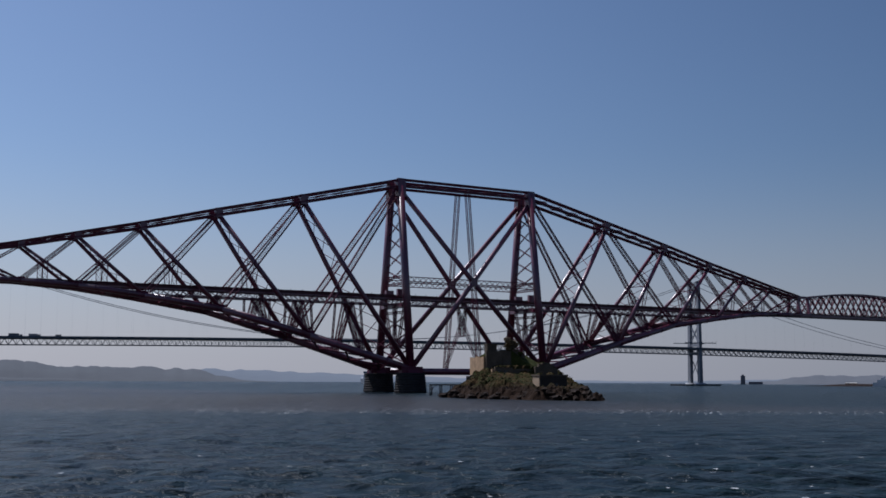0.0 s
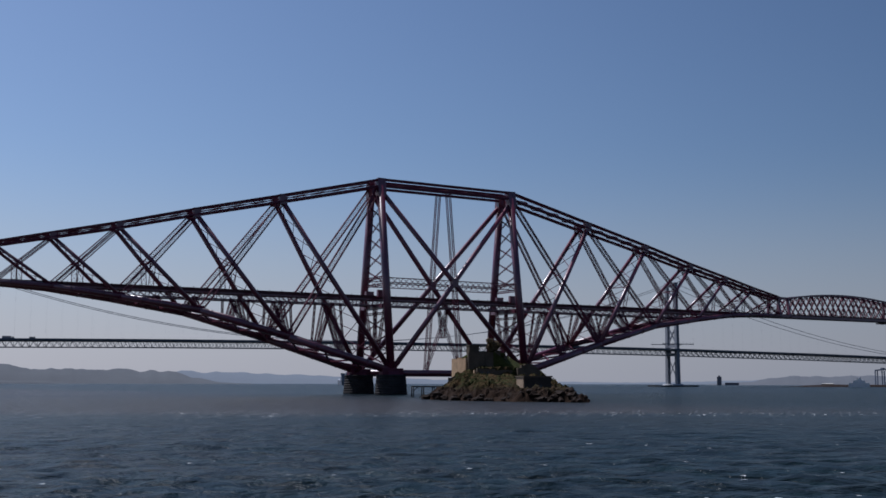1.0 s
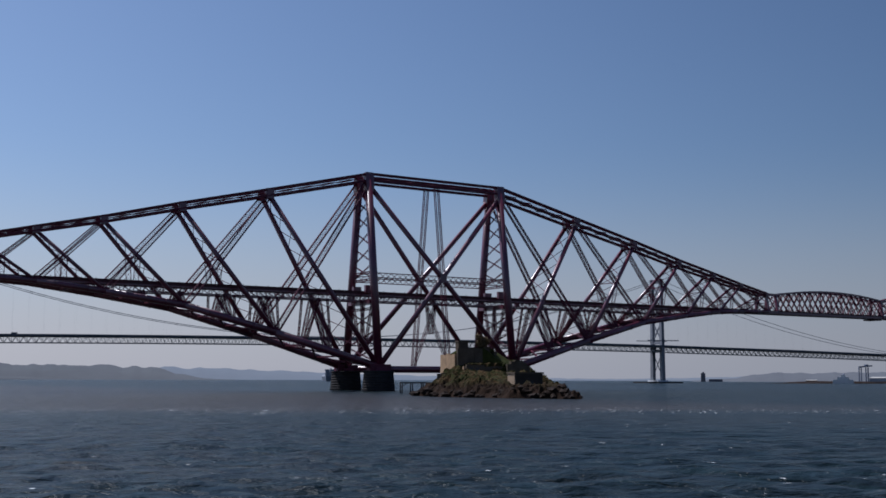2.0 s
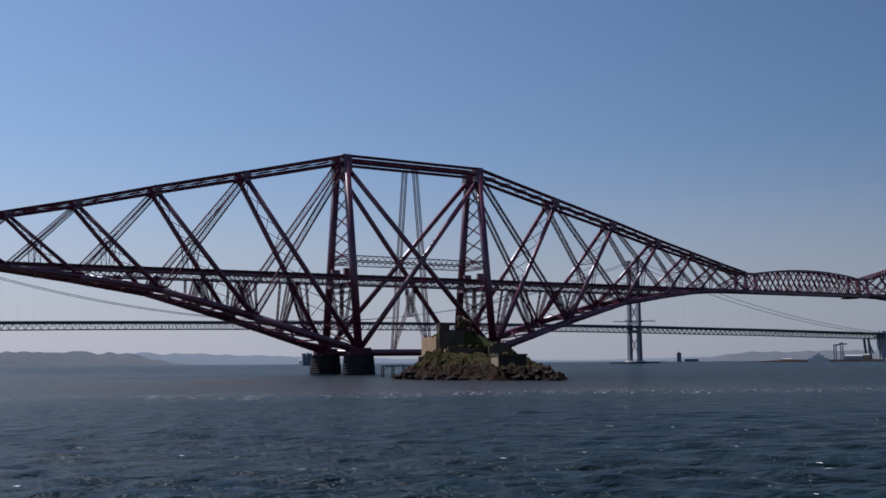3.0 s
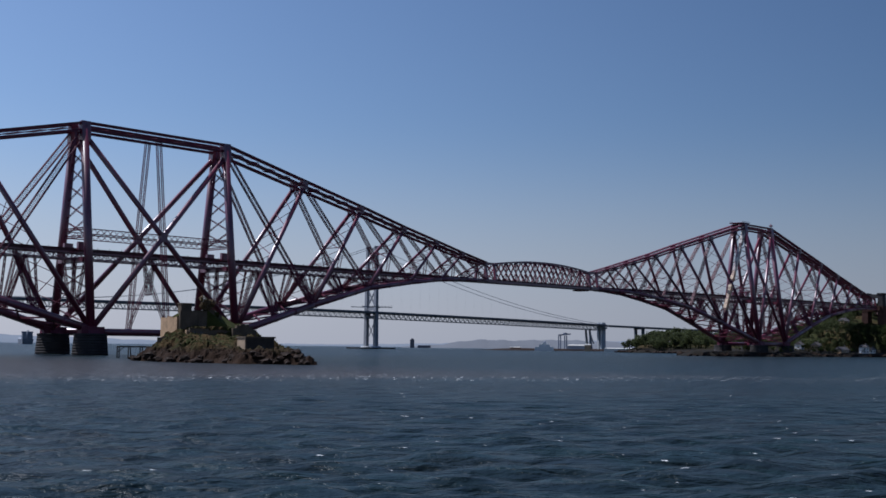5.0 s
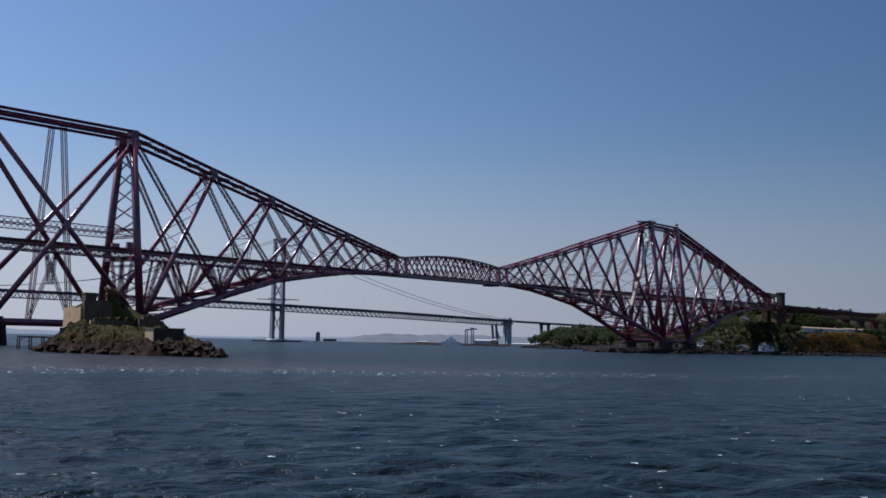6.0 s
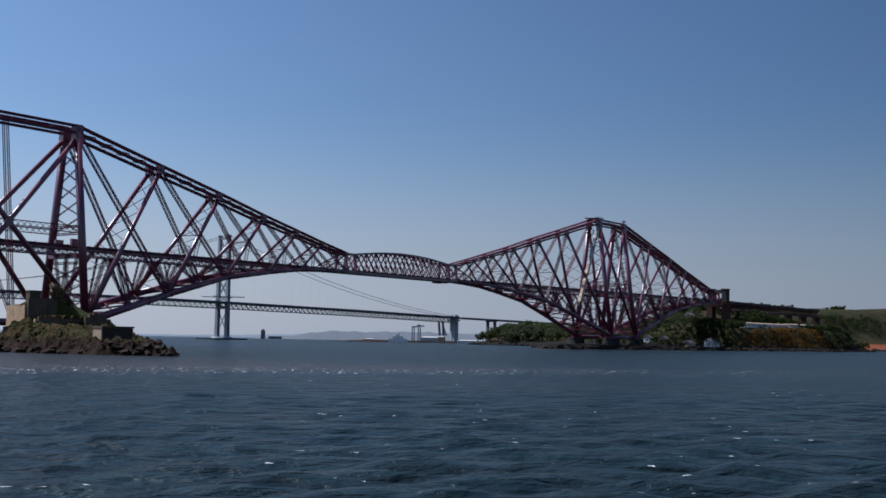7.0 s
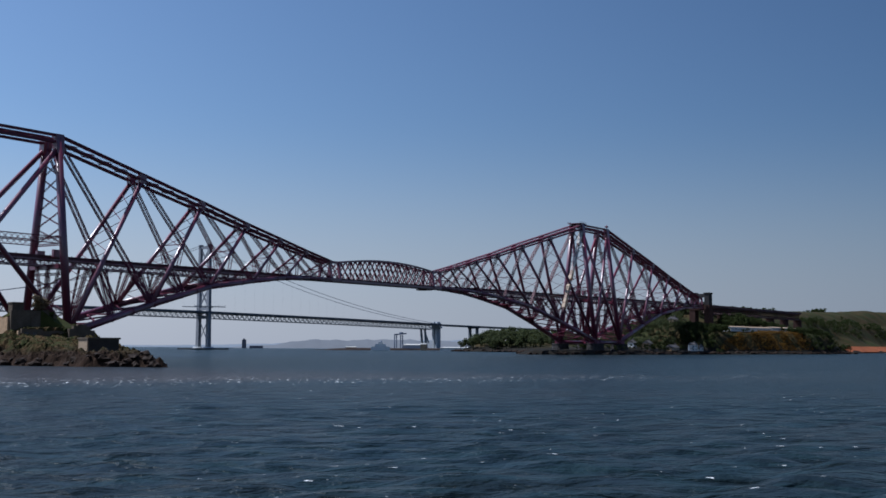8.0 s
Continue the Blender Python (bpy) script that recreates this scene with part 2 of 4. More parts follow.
# ---- mesh building ----
class Geo:
    """Collects vertices and faces of one mesh."""

    def __init__(self):
        self.v, self.f, self.s = [], [], []

    def add(self, verts, faces, smooth=False):
        k = len(self.v)
        self.v += [tuple(p) for p in verts]
        self.f += [tuple(i + k for i in q) for q in faces]
        self.s += [smooth] * len(faces)
        return self

    def bar(self, p, q, w, h=None, ref=(0, 0, 1), w2=None, h2=None):
        """A square-edged bar from p to q."""
        p, q = Vector(p), Vector(q)
        a = (q - p).normalized()
        r = Vector(ref)
        if abs(a.dot(r)) > 0.98:
            r = Vector((1, 0, 0))
        s = a.cross(r).normalized()
        u = s.cross(a)
        h = h or w
        verts = []
        for c, ww, hh in ((p, w, h), (q, w2 or w, h2 or h)):
            verts += [c + s * (i * ww / 2) + u * (j * hh / 2) for i, j in ((-1, -1), (1, -1), (1, 1), (-1, 1))]
        return self.add(verts, [(3, 2, 1, 0), (4, 5, 6, 7), (0, 1, 5, 4), (1, 2, 6, 5), (2, 3, 7, 6), (3, 0, 4, 7)])

    def tube(self, p, q, r0, r1=None, n=14):
        p, q = Vector(p), Vector(q)
        r1 = r0 if r1 is None else r1
        a = (q - p).normalized()
        s = a.cross(Vector((0, 1, 0)) if abs(a.y) < 0.9 else Vector((1, 0, 0))).normalized()
        u = s.cross(a)
        ring = [s * math.cos(2 * math.pi * i / n) + u * math.sin(2 * math.pi * i / n) for i in range(n)]
        verts = [p + c * r0 for c in ring] + [q + c * r1 for c in ring]
        self.add(verts, [(i, i + n, (i + 1) % n + n, (i + 1) % n) for i in range(n)], True)
        k = len(self.v) - 2 * n
        self.f += [tuple(k + i for i in range(n)), tuple(k + n + i for i in reversed(range(n)))]
        self.s += [False, False]
        return self

    def box(self, c, size, turn=0.0, taper=1.0):
        cs, sn = math.cos(turn), math.sin(turn)
        verts = []
        for z, k in ((0, 1), (1, taper)):
            for i, j in ((-1, -1), (1, -1), (1, 1), (-1, 1)):
                x, y = i * size[0] / 2 * k, j * size[1] / 2 * k
                verts.append((c[0] + x * cs - y * sn, c[1] + x * sn + y * cs, c[2] + z * size[2]))
        return self.add(verts, [(3, 2, 1, 0), (4, 5, 6, 7), (0, 1, 5, 4), (1, 2, 6, 5), (2, 3, 7, 6), (3, 0, 4, 7)])

    def lattice(self, p, q, w, d, flange, lace, n, ref=(0, 1, 0), w2=None, d2=None, cross=True):
        """An open box girder: four corner bars, laced on its four sides."""
        p, q = Vector(p), Vector(q)
        a = (q - p).normalized()
        s = a.cross(Vector(ref)).normalized()
        u = s.cross(a)
        w2, d2 = w2 or w, d2 or d

        def corner(i, j, t):
            return p.lerp(q, t) + s * (i * (w + (w2 - w) * t) / 2) + u * (j * (d + (d2 - d) * t) / 2)
        ring = ((-1, -1), (1, -1), (1, 1), (-1, 1))
        for i, j in ring:
            self.bar(corner(i, j, 0), corner(i, j, 1), flange, flange, u)
        for k in range(4):
            (i, j), (i2, j2) = ring[k], ring[(k + 1) % 4]
            for m in range(n):
                t0, t1 = m / n, (m + 1) / n
                flip = (m + k) % 2
                if cross or not flip:
                    self.bar(corner(i, j, t0), corner(i2, j2, t1), lace, lace * 0.5, u)
                if cross or flip:
                    self.bar(corner(i2, j2, t0), corner(i, j, t1), lace, lace * 0.5, u)
        return self

    def cross_panels(self, a0, a1, b0, b1, n, w, rungs=True):
        """Flat X bracing between two lines a0-a1 and b0-b1."""
        a0, a1, b0, b1 = (Vector(c) for c in (a0, a1, b0, b1))
        for m in range(n):
            t0, t1 = m / n, (m + 1) / n
            self.bar(a0.lerp(a1, t0), b0.lerp(b1, t1), w)
            self.bar(b0.lerp(b1, t0), a0.lerp(a1, t1), w)
            if rungs and m:
                self.bar(a0.lerp(a1, t0), b0.lerp(b1, t0), w)
        return self

    def mesh(self, name, mat):
        me = bpy.data.meshes.new(name)
        me.from_pydata(self.v, [], self.f)
        me.polygons.foreach_set("use_smooth", self.s)
        me.materials.append(mat)
        me.update()
        return me


def part(name, g, mat, parent, label=""):
    ob = new(name, g.mesh(name, mat))
    ob.parent = parent
    if label:
        tagged(ob, label)
    return ob


def thing(name, label, category, group="", at=(0, 0, 0)):
    ob = new(name)
    ob.location = at
    ob.empty_display_size = 1
    return tagged(ob, label, category, group)


def solid(name, g, mat, label, category, group="", kind=""):
    return tagged(new(name, g.mesh(name, mat)), label, category, group, kind)


def lets_light_through(m, rgb, share):
    """Thin stuff that the sun shines through: leaves, wrap panels."""
    n, l = m.node_tree.nodes, m.node_tree.links
    t = n.new("ShaderNodeBsdfTranslucent")
    t.inputs["Color"].default_value = (*rgb, 1)
    mix = n.new("ShaderNodeMixShader")
    mix.inputs[0].default_value = share
    l.new(n["Principled BSDF"].outputs[0], mix.inputs[1])
    l.new(t.outputs[0], mix.inputs[2])
    l.new(mix.outputs[0], n["Material Output"].inputs["Surface"])
    return m


WRAP_WHITE = lets_light_through(paint("white_wrap", (0.80, 0.79, 0.76), 0.6, vary=0.2, scale=0.4, fine=2.0), (0.75, 0.72, 0.68), 0.55)
WRAP_CREAM = lets_light_through(paint("cream_wrap", (0.78, 0.62, 0.45), 0.6, vary=0.2, scale=0.4, fine=2.0), (0.7, 0.52, 0.36), 0.5)
lets_light_through(LEAF, (0.09, 0.105, 0.04), 0.4)
lets_light_through(LEAF_DARK, (0.055, 0.065, 0.02), 0.4)
lets_light_through(GORSE, (0.24, 0.12, 0.02), 0.4)


# ---- sea ----
SEA_LEVEL = -0.7


def make_sea():
    """One sheet of water to the horizon, finer towards its middle, with real waves."""
    cx, cy = -298.0, -480.0
    rings, segs = 600, 960
    r = np.concatenate([np.linspace(0.5, 11.5, 23), 12.0 * np.exp(np.linspace(0, math.log(5200 / 12.0), rings - 23))])
    a = np.linspace(0, 2 * np.pi, segs, endpoint=False)
    rr, aa = np.meshgrid(r, a, indexing="ij")
    x, y = cx + rr * np.sin(aa), cy + rr * np.cos(aa)
    gap = np.maximum(rr, 12.0) * (r[-1] / r[-2] - 1)
    rng = np.random.default_rng(5)
    z = np.zeros_like(x)
    for i in range(60):
        wl = 1.3 * (7.0 / 1.3) ** rng.random()
        th = radians(-140) + rng.normal(0, 0.6)
        k = 2 * np.pi / wl
        ph = k * (x * math.sin(th) + y * math.cos(th)) + rng.random() * 6.28
        fade = np.clip((wl / gap - 2.5) / 3.0, 0, 1)
        crest = np.sin(ph) + 0.25 * np.sin(2 * ph)
        z += 0.0062 * wl * crest * fade
    z += SEA_LEVEL
    verts = np.concatenate([[[cx, cy, SEA_LEVEL]], np.stack([x, y, z], -1).reshape(-1, 3)])
    i, j = np.meshgrid(np.arange(rings - 1), np.arange(segs), indexing="ij")
    j2 = (j + 1) % segs
    quads = np.stack([1 + i * segs + j, 1 + i * segs + j2, 1 + (i + 1) * segs + j2, 1 + (i + 1) * segs + j], -1).reshape(-1, 4)
    core = [(0, 1 + (k + 1) % segs, 1 + k) for k in range(segs)]
    me = bpy.data.meshes.new("water")
    nq = len(quads)
    me.vertices.add(len(verts))
    me.vertices.foreach_set("co", verts.ravel())
    loops = np.concatenate([quads.ravel(), np.array(core).ravel()])
    me.loops.add(len(loops))
    me.loops.foreach_set("vertex_index", loops.astype(np.int32))
    me.polygons.add(nq + segs)
    me.polygons.foreach_set("loop_start", np.concatenate([np.arange(nq) * 4, nq * 4 + np.arange(segs) * 3]).astype(np.int32))
    me.polygons.foreach_set("use_smooth", np.ones(nq + segs, bool))
    me.update(calc_edges=True)
    me.validate()
    me.materials.append(WATER)
    tagged(new("water", me), "choppy dark blue-grey sea water with scattered whitecaps", "water", kind="structure")


make_sea()


# ---- ground sheets ----
def ground_sheet(name, xs, ys, height, mat, label, category, kind="structure", rounded=True):
    """A terrain sheet over a grid; height is a function of x and y."""
    g = Geo()
    nx, ny = len(xs), len(ys)
    g.v = [(x, y, height(x, y)) for x in xs for y in ys]
    g.f = [(i * ny + j, (i + 1) * ny + j, (i + 1) * ny + j + 1, i * ny + j + 1) for i in range(nx - 1) for j in range(ny - 1)]
    g.s = [rounded] * len(g.f)
    return solid(name, g, mat, label, category, kind=kind)


def smooth(a, b, v):
    t = min(1.0, max(0.0, (v - a) / (b - a)))
    return t * t * (3 - 2 * t)


def table(rows, v):
    for (a, p), (b, q) in zip(rows, rows[1:]):
        if v <= b:
            return p + (q - p) * max(0.0, (v - a) / (b - a))
    return rows[-1][1]


ISLE = [(-93, -230), (-101, -214), (-107, -190), (-102, -160), (-66, -106), (-34, -62), (2, -8), (30, 20), (52, 6), (46, -18), (-12, -112), (-46, -166), (-80, -212)]


def inside(x, y, outline):
    """Distance to the outline, positive within it."""
    hit, best = False, 1e9
    for (x0, y0), (x1, y1) in zip(outline, outline[1:] + outline[:1]):
        if (y0 > y) != (y1 > y) and x < (x1 - x0) * (y - y0) / (y1 - y0) + x0:
            hit = not hit
        dx, dy = x1 - x0, y1 - y0
        t = min(1, max(0, ((x - x0) * dx + (y - y0) * dy) / (dx * dx + dy * dy)))
        best = min(best, math.hypot(x - x0 - t * dx, y - y0 - t * dy))
    return best if hit else -best


RIDGE = [(0, 1.6), (28, 2.4), (45, 3.1), (70, 4.1), (100, 5.4), (120, 6.6), (132, 7.6), (146, 10.2), (165, 11.0), (185, 9.0), (220, 6.0), (290, 4.0)]
FORT, FORT_U = (-52.0, -105.0), Vector((0.971, -0.240, 0))


def in_fort(x, y):
    """Metres along the fort's front wall, and behind it."""
    dx, dy = x - FORT[0], y - FORT[1]
    return dx * FORT_U.x + dy * FORT_U.y, -dx * FORT_U.y + dy * FORT_U.x


def isle_height(x, y):
    e = inside(x, y, ISLE)
    e += 3.5 * noise.noise((x * 0.06, y * 0.06, 3.1)) - 0.5 + 2.5 * noise.noise((x * 0.2, y * 0.2, 7.7))
    along = (x + 91) * 0.38 + (y + 236) * 0.925
    top = table(RIDGE, along)
    lump = noise.fractal((x * 0.08, y * 0.08, 0.4), 0.6, 2.1, 6)
    jag = 1 - abs(noise.noise((x * 0.22, y * 0.22, 5.0))) * 2
    z = top * smooth(-1.5, 13, e) ** 0.75 + lump * 1.5 * smooth(0, 10, e) * (1 - 0.55 * smooth(9, 18, e)) + (max(0, jag) * 1.7 + max(0, 1 - abs(noise.noise((x * 0.55, y * 0.55, 8.0))) * 2.6) * 1.1) * smooth(-2.5, 2, e) * (1 - smooth(8, 34, e)) + (0.6 * noise.noise((x * 0.6, y * 0.4, 2.0)) + 0.4 * noise.noise((x * 1.6, y * 1.6, 4.0))) * smooth(-1, 3, e) * (1 - 0.5 * smooth(8, 16, e))
    # grass ledge before the fort's front wall
    u, v = in_fort(x, y)
    z -= 2.2 * smooth(15, 19, u) * (1 - smooth(30, 40, u)) * (1 - smooth(-7.5, -5.5, v)) * smooth(-40, -15, v)
    ledge = smooth(1.5, 3.5, u) * (1 - smooth(18, 20, u)) * smooth(-6.4, -5.6, v) * (1 - smooth(0.3, 1.2, v))
    z += (11.4 + 0.5 * noise.noise((x * 0.4, y * 0.4, 6.0)) - z) * ledge
    k = smooth(9, 15, math.hypot(x + 83, y + 194))
    z = min(z, 2.9) * (1 - k) + z * k
    return z - 2.0 * (1 - smooth(-5, 0.5, e)) - 0.3


ground_sheet("island_ground", np.linspace(-118, 72, 250), np.linspace(-246, 36, 360), isle_height, ROCK,
             "rocky islet with dark wet rock below and rough green grass above", "islet", rounded=False)

FIFE = [(486, 2), (545, -34), (600, -44), (690, -52), (790, -66), (880, -80), (960, -92), (1032, -100), (1058, -70), (1100, -22), (1300, -30), (1500, -38), (1750, -20), (2600, -120),
        (2600, 1000), (1500, 760), (1250, 560), (1090, 440), (985, 400), (925, 372), (900, 300), (830, 190), (730, 90), (620, 48), (520, 32)]


def bell(x, y, cx, cy, sx, sy):
    return math.exp(-((x - cx) / sx) ** 2 - ((y - cy) / sy) ** 2)


def fife_height(x, y):
    d = inside(x, y, FIFE) + 7 * noise.noise((x * 0.03, y * 0.03, 1.7))
    rough = noise.fractal((x * 0.02, y * 0.02, 9.0), 0.8, 2.0, 5)
    z = 3.2 * smooth(-2, 8, d) + 2.0 * smooth(20, 60, d)
    hill = 34 * bell(x, y, 890, 60, 78, 62)
    back = 33 * smooth(840, 930, x) * smooth(8, 62, y) * (1 - smooth(110, 190, y)) + 12 * smooth(960, 1150, x) * smooth(20, 110, y) * (1 - smooth(150, 260, y))
    back = max(back, (51 + 6 * smooth(-160, 20, x - 1128 - 3.08 * y) + 13 * smooth(-40, 480, x - 1128 - 3.08 * y)) * smooth(1045, 1120, x) * smooth(26, 150, d) * (1 - smooth(150, 260, y)))
    z += max(hill, back) * smooth(8, 40, d)
    z += 17.5 * smooth(728, 760, x) * (1 - smooth(985, 1046, x)) * smooth(4, 20, d) * (1 - smooth(20, 60, y))
    z += 11 * bell(x, y, 1030, 350, 110, 80) * smooth(6, 30, d)
    z += rough * 2.2 * smooth(0, 25, d)
    return z - 3.0 * (1 - smooth(-12, 0, d)) - 0.2


ground_sheet("shore_ground", np.linspace(470, 2300, 280), np.linspace(-118, 800, 160), fife_height, SHORE,
             "low rocky shore rising to rough green and brown hills", "hillside")


def spit_height(x, y):
    """The low harbour land behind the road bridge."""
    v = (y - 640) + 0.16 * (x - 1300)
    e = 34 - abs(v - 10 * noise.noise((x * 0.01, 0.3, 2.0)) - 20)
    e = min(e, (x - 1060) * 0.2)
    return 2.6 * smooth(0, 10, e) + 1.0 * noise.noise((x * 0.03, y * 0.03, 4.0)) * smooth(0, 10, e) - 1.5 * (1 - smooth(-6, 0, e))


ground_sheet("harbour_ground", np.linspace(1000, 1900, 110), np.linspace(480, 800, 50), spit_height, BOULDER,
             "flat dark harbour spit just above the water", "shore")


def far_ridge(name, a0, a1, dist, depth, height, mat, label, seed, low=0.0):
    """A range of hills far off, between two bearings (degrees right of +y from the middle of the water)."""
    g = Geo()
    n, m = 260, 7
    for i in range(n + 1):
        a = radians(a0 + (a1 - a0) * i / n)
        prof = height(a0 + (a1 - a0) * i / n) * (1 + 0.16 * noise.fractal((a * 60, seed, 0), 0.8, 2.1, 5)) + low
        for j in range(m + 1):
            t = j / m
            d = dist + depth * t
            z = prof * math.sin(min(1.0, t * 1.15 + 0.001) * math.pi / 2) ** 0.7 + 3.0 * noise.noise((a * 90, t * 3, seed)) * t - (4 if j == 0 else 0)
            g.v.append((-298 + d * math.sin(a), -480 + d * math.cos(a), z))
    g.f = [(i * (m + 1) + j, (i + 1) * (m + 1) + j, (i + 1) * (m + 1) + j + 1, i * (m + 1) + j + 1) for i in range(n) for j in range(m)]
    g.s = [True] * len(g.f)
    return solid(name, g, mat, label, "hills", kind="structure")


def left_hills(a):
    return table([(-6, 46), (8.5, 52), (9.4, 70), (10.5, 66), (11.5, 48), (14, 50), (16.5, 46), (18.3, 42), (19.0, 22), (20.5, 4), (22, 0)], a)


def pale_hills(a):
    return table([(4, 40), (16, 42), (19, 50), (21, 44), (24, 36), (27, 26), (33, 14), (38, 8), (41, 6), (44, 10), (50, 26), (56, 36), (66, 34)], a)


def right_hills(a):
    return table([(44.4, 0), (45.3, 4), (46.5, 9), (47.2, 19), (49, 23), (52, 25), (56, 22), (62, 20)], a)


def dark_point(a):
    return table([(8, 9), (12, 8), (13.0, 3), (14, 0)], a)


# these ranges get their haze from the glow in their materials
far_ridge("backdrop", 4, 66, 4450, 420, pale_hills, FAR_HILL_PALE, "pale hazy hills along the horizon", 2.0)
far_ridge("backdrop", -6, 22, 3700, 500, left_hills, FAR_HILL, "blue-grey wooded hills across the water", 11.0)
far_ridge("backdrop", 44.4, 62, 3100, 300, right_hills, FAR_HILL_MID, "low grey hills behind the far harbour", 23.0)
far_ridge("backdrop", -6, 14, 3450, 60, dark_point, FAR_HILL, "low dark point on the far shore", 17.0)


# ---- railway bridge ----
def deck_z(x):
    """Top of the railway viaduct's parapet."""
    return table([(-400, 46.6), (345, 47.0), (540, 49.7), (1400, 50.6)], x)


def half_top(k):
    return 4.5 - 1.2 * k


def half_low(k):
    return 16.6 - 11.7 * k


OFFS = (0, 51.4, 92.7, 126.8, 154.4, 177.1, 199.0, 207.4)
TOPZ = (102.2, 90.2, 80.7, 72.3, 66.2, 61.1, 56.6, 56.5)
LOWZ = (10.2, 25.4, 36.2, 41.0, 44.2, 45.4, 45.8, 45.8)


def cantilever(owner, x0, way, sx, peak, base_scale=1.0):
    """One arm of a tower, from its columns outwards."""
    top, low = {}, {}
    for i, (o, zt, zl) in enumerate(zip(OFFS, TOPZ, LOWZ)):
        k = min(1.0, o / 199.0)
        z1 = 56.3 + (zt - 56.3) * (peak - 56.3) / (102.2 - 56.3)
        for s in (-1, 1):
            top[i, s] = Vector((x0 + way * o * sx, s * half_top(k), z1))
            low[i, s] = Vector((x0 + way * o * sx, s * half_low(k), zl))
    for s in (-1, 1):
        for i in range(6):
            n = (12, 10, 8, 7, 6, 5)[i]
            d0, d1 = 3.6 - 0.36 * i, 3.6 - 0.36 * (i + 1)
            g = Geo().lattice(top[i, s], top[i + 1, s], d0, 2.4, 0.5, 0.06, n, w2=d1)
            a, b = top[i, s], top[i + 1, s]
            up = Vector((0, 0, d0 / 2))
            g.bar(a + up * 0.9, b + up * (0.9 * d1 / d0), 2.7, d0 * 0.25, h2=d1 * 0.25)
            g.bar(a - up * 0.9, b - up * (0.9 * d1 / d0), 2.7, d0 * 0.25, h2=d1 * 0.25)
            part("top_chord", g, RED_DULL, owner)
            r0, r1 = 1.85 - 0.16 * i, 1.85 - 0.16 * (i + 1)
            g = Geo().tube(low[i, s], low[i + 1, s], r0, r1)
            for t in (0.25, 0.5, 0.75):
                c = low[i, s].lerp(low[i + 1, s], t)
                e = (low[i + 1, s] - low[i, s]).normalized() * 0.25
                g.tube(c - e, c + e, r0 * (1 - t) + r1 * t + 0.14)
            part("bottom_chord", g, RED, owner)
            # strut: a tube from the lower joint out to the next upper one
            rs = (1.25, 1.15, 1.0, 0.85, 0.7, 0.5)[i]
            part("strut", Geo().tube(low[i, s], top[i + 1, s] - Vector((0, 0, d1 / 2)), rs, rs * 0.92), RED, owner)
            # tie: an open laced girder from the upper joint out to the next lower one
            wt = (2.5, 2.2, 1.9, 1.6, 1.3, 1.1)[i]
            a = top[i, s] - Vector((0, 0, d0 / 2))
            ln = (low[i + 1, s] - a).length
            part("tie", Geo().lattice(a, low[i + 1, s], wt, 1.1, 0.40 - 0.035 * i, 0.075, max(5, int(ln / 1.1))), RED_DULL, owner)
            # joints
            g = Geo().bar(top[i + 1, s] - Vector((0, 0, d1 * 0.95)), top[i + 1, s] + Vector((0, 0, d1 * 0.53)), 2.7, 3.6 - 0.35 * i)
            part("joint_plate", g, RED, owner)
            g = Geo().bar(low[i + 1, s] + Vector((-1.9 + 0.15 * i, 0, 0.3)), low[i + 1, s] + Vector((1.9 - 0.15 * i, 0, 0.3)), 2.6 - 0.25 * i, 3.4 - 0.3 * i)
            part("joint_plate", g, RED_DULL, owner)
    for i in range(6):
        # bracing between the two sides
        n = (10, 9, 8, 7, 6, 5)[i]
        g = Geo().cross_panels(low[i, -1], top[i + 1, -1], low[i, 1], top[i + 1, 1], n, 0.26 - 0.015 * i, rungs=False)
        tagged(part("strut_bracing", g, RED_DULL, owner), kind="stuff")
        g = Geo().cross_panels(low[i, -1], low[i + 1, -1], low[i, 1], low[i + 1, 1], (3, 3, 3, 2, 2, 2)[i], 0.75 - 0.06 * i)
        tagged(part("bottom_bracing", g, RED_DULL, owner), kind="stuff")
        g = Geo().cross_panels(top[i, -1], top[i + 1, -1], top[i, 1], top[i + 1, 1], (5, 4, 4, 3, 3, 3)[i], 0.35)
        tagged(part("top_bracing", g, RED_DULL, owner), kind="stuff")
        # trestle carrying the viaduct, on the bottom chords half way along the bay and at the joint
        for t in ((0.5, 1.0) if i < 3 else (0.5,)):
            dz = deck_z(x0 + way * (OFFS[i] + (OFFS[i + 1] - OFFS[i]) * t) * sx) - 4.6
            feet = {s: low[i, s].lerp(low[i + 1, s], t) for s in (-1, 1)}
            if dz - feet[1].z > 3:
                g = Geo()
                for s in (-1, 1):
                    head = Vector((feet[s].x, s * 4.4, dz))
                    g.lattice(feet[s], head, 1.5, 1.1, 0.26, 0.10, max(3, int((head - feet[s]).length / 1.1)))
                    g.lattice(feet[s], Vector((feet[s].x, -s * 4.4, dz)), 1.2, 0.9, 0.22, 0.09, max(3, int((head - feet[s]).length / 1.1)))
                if dz - feet[1].z > 9:
                    for e in (-1, 1):
                        for s in (-1, 1):
                            h = Vector((feet[s].x + e * 4.5, s * 4.4, dz))
                            g.lattice(feet[s] + Vector((e * 1.5, 0, 0)), h, 0.8, 0.6, 0.18, 0.09, 8)
                part("trestle", g, RED_DULL, owner)
        # hangers from the crossing of strut and tie down to the viaduct
        t = (top[i, 1].z - low[i, 1].z) / (top[i, 1].z - low[i, 1].z + top[i + 1, 1].z - low[i + 1, 1].z)
        cz = low[i, 1].z + (top[i + 1, 1].z - low[i, 1].z) * t
        xm = low[i, 1].x + (low[i + 1, 1].x - low[i, 1].x) * t
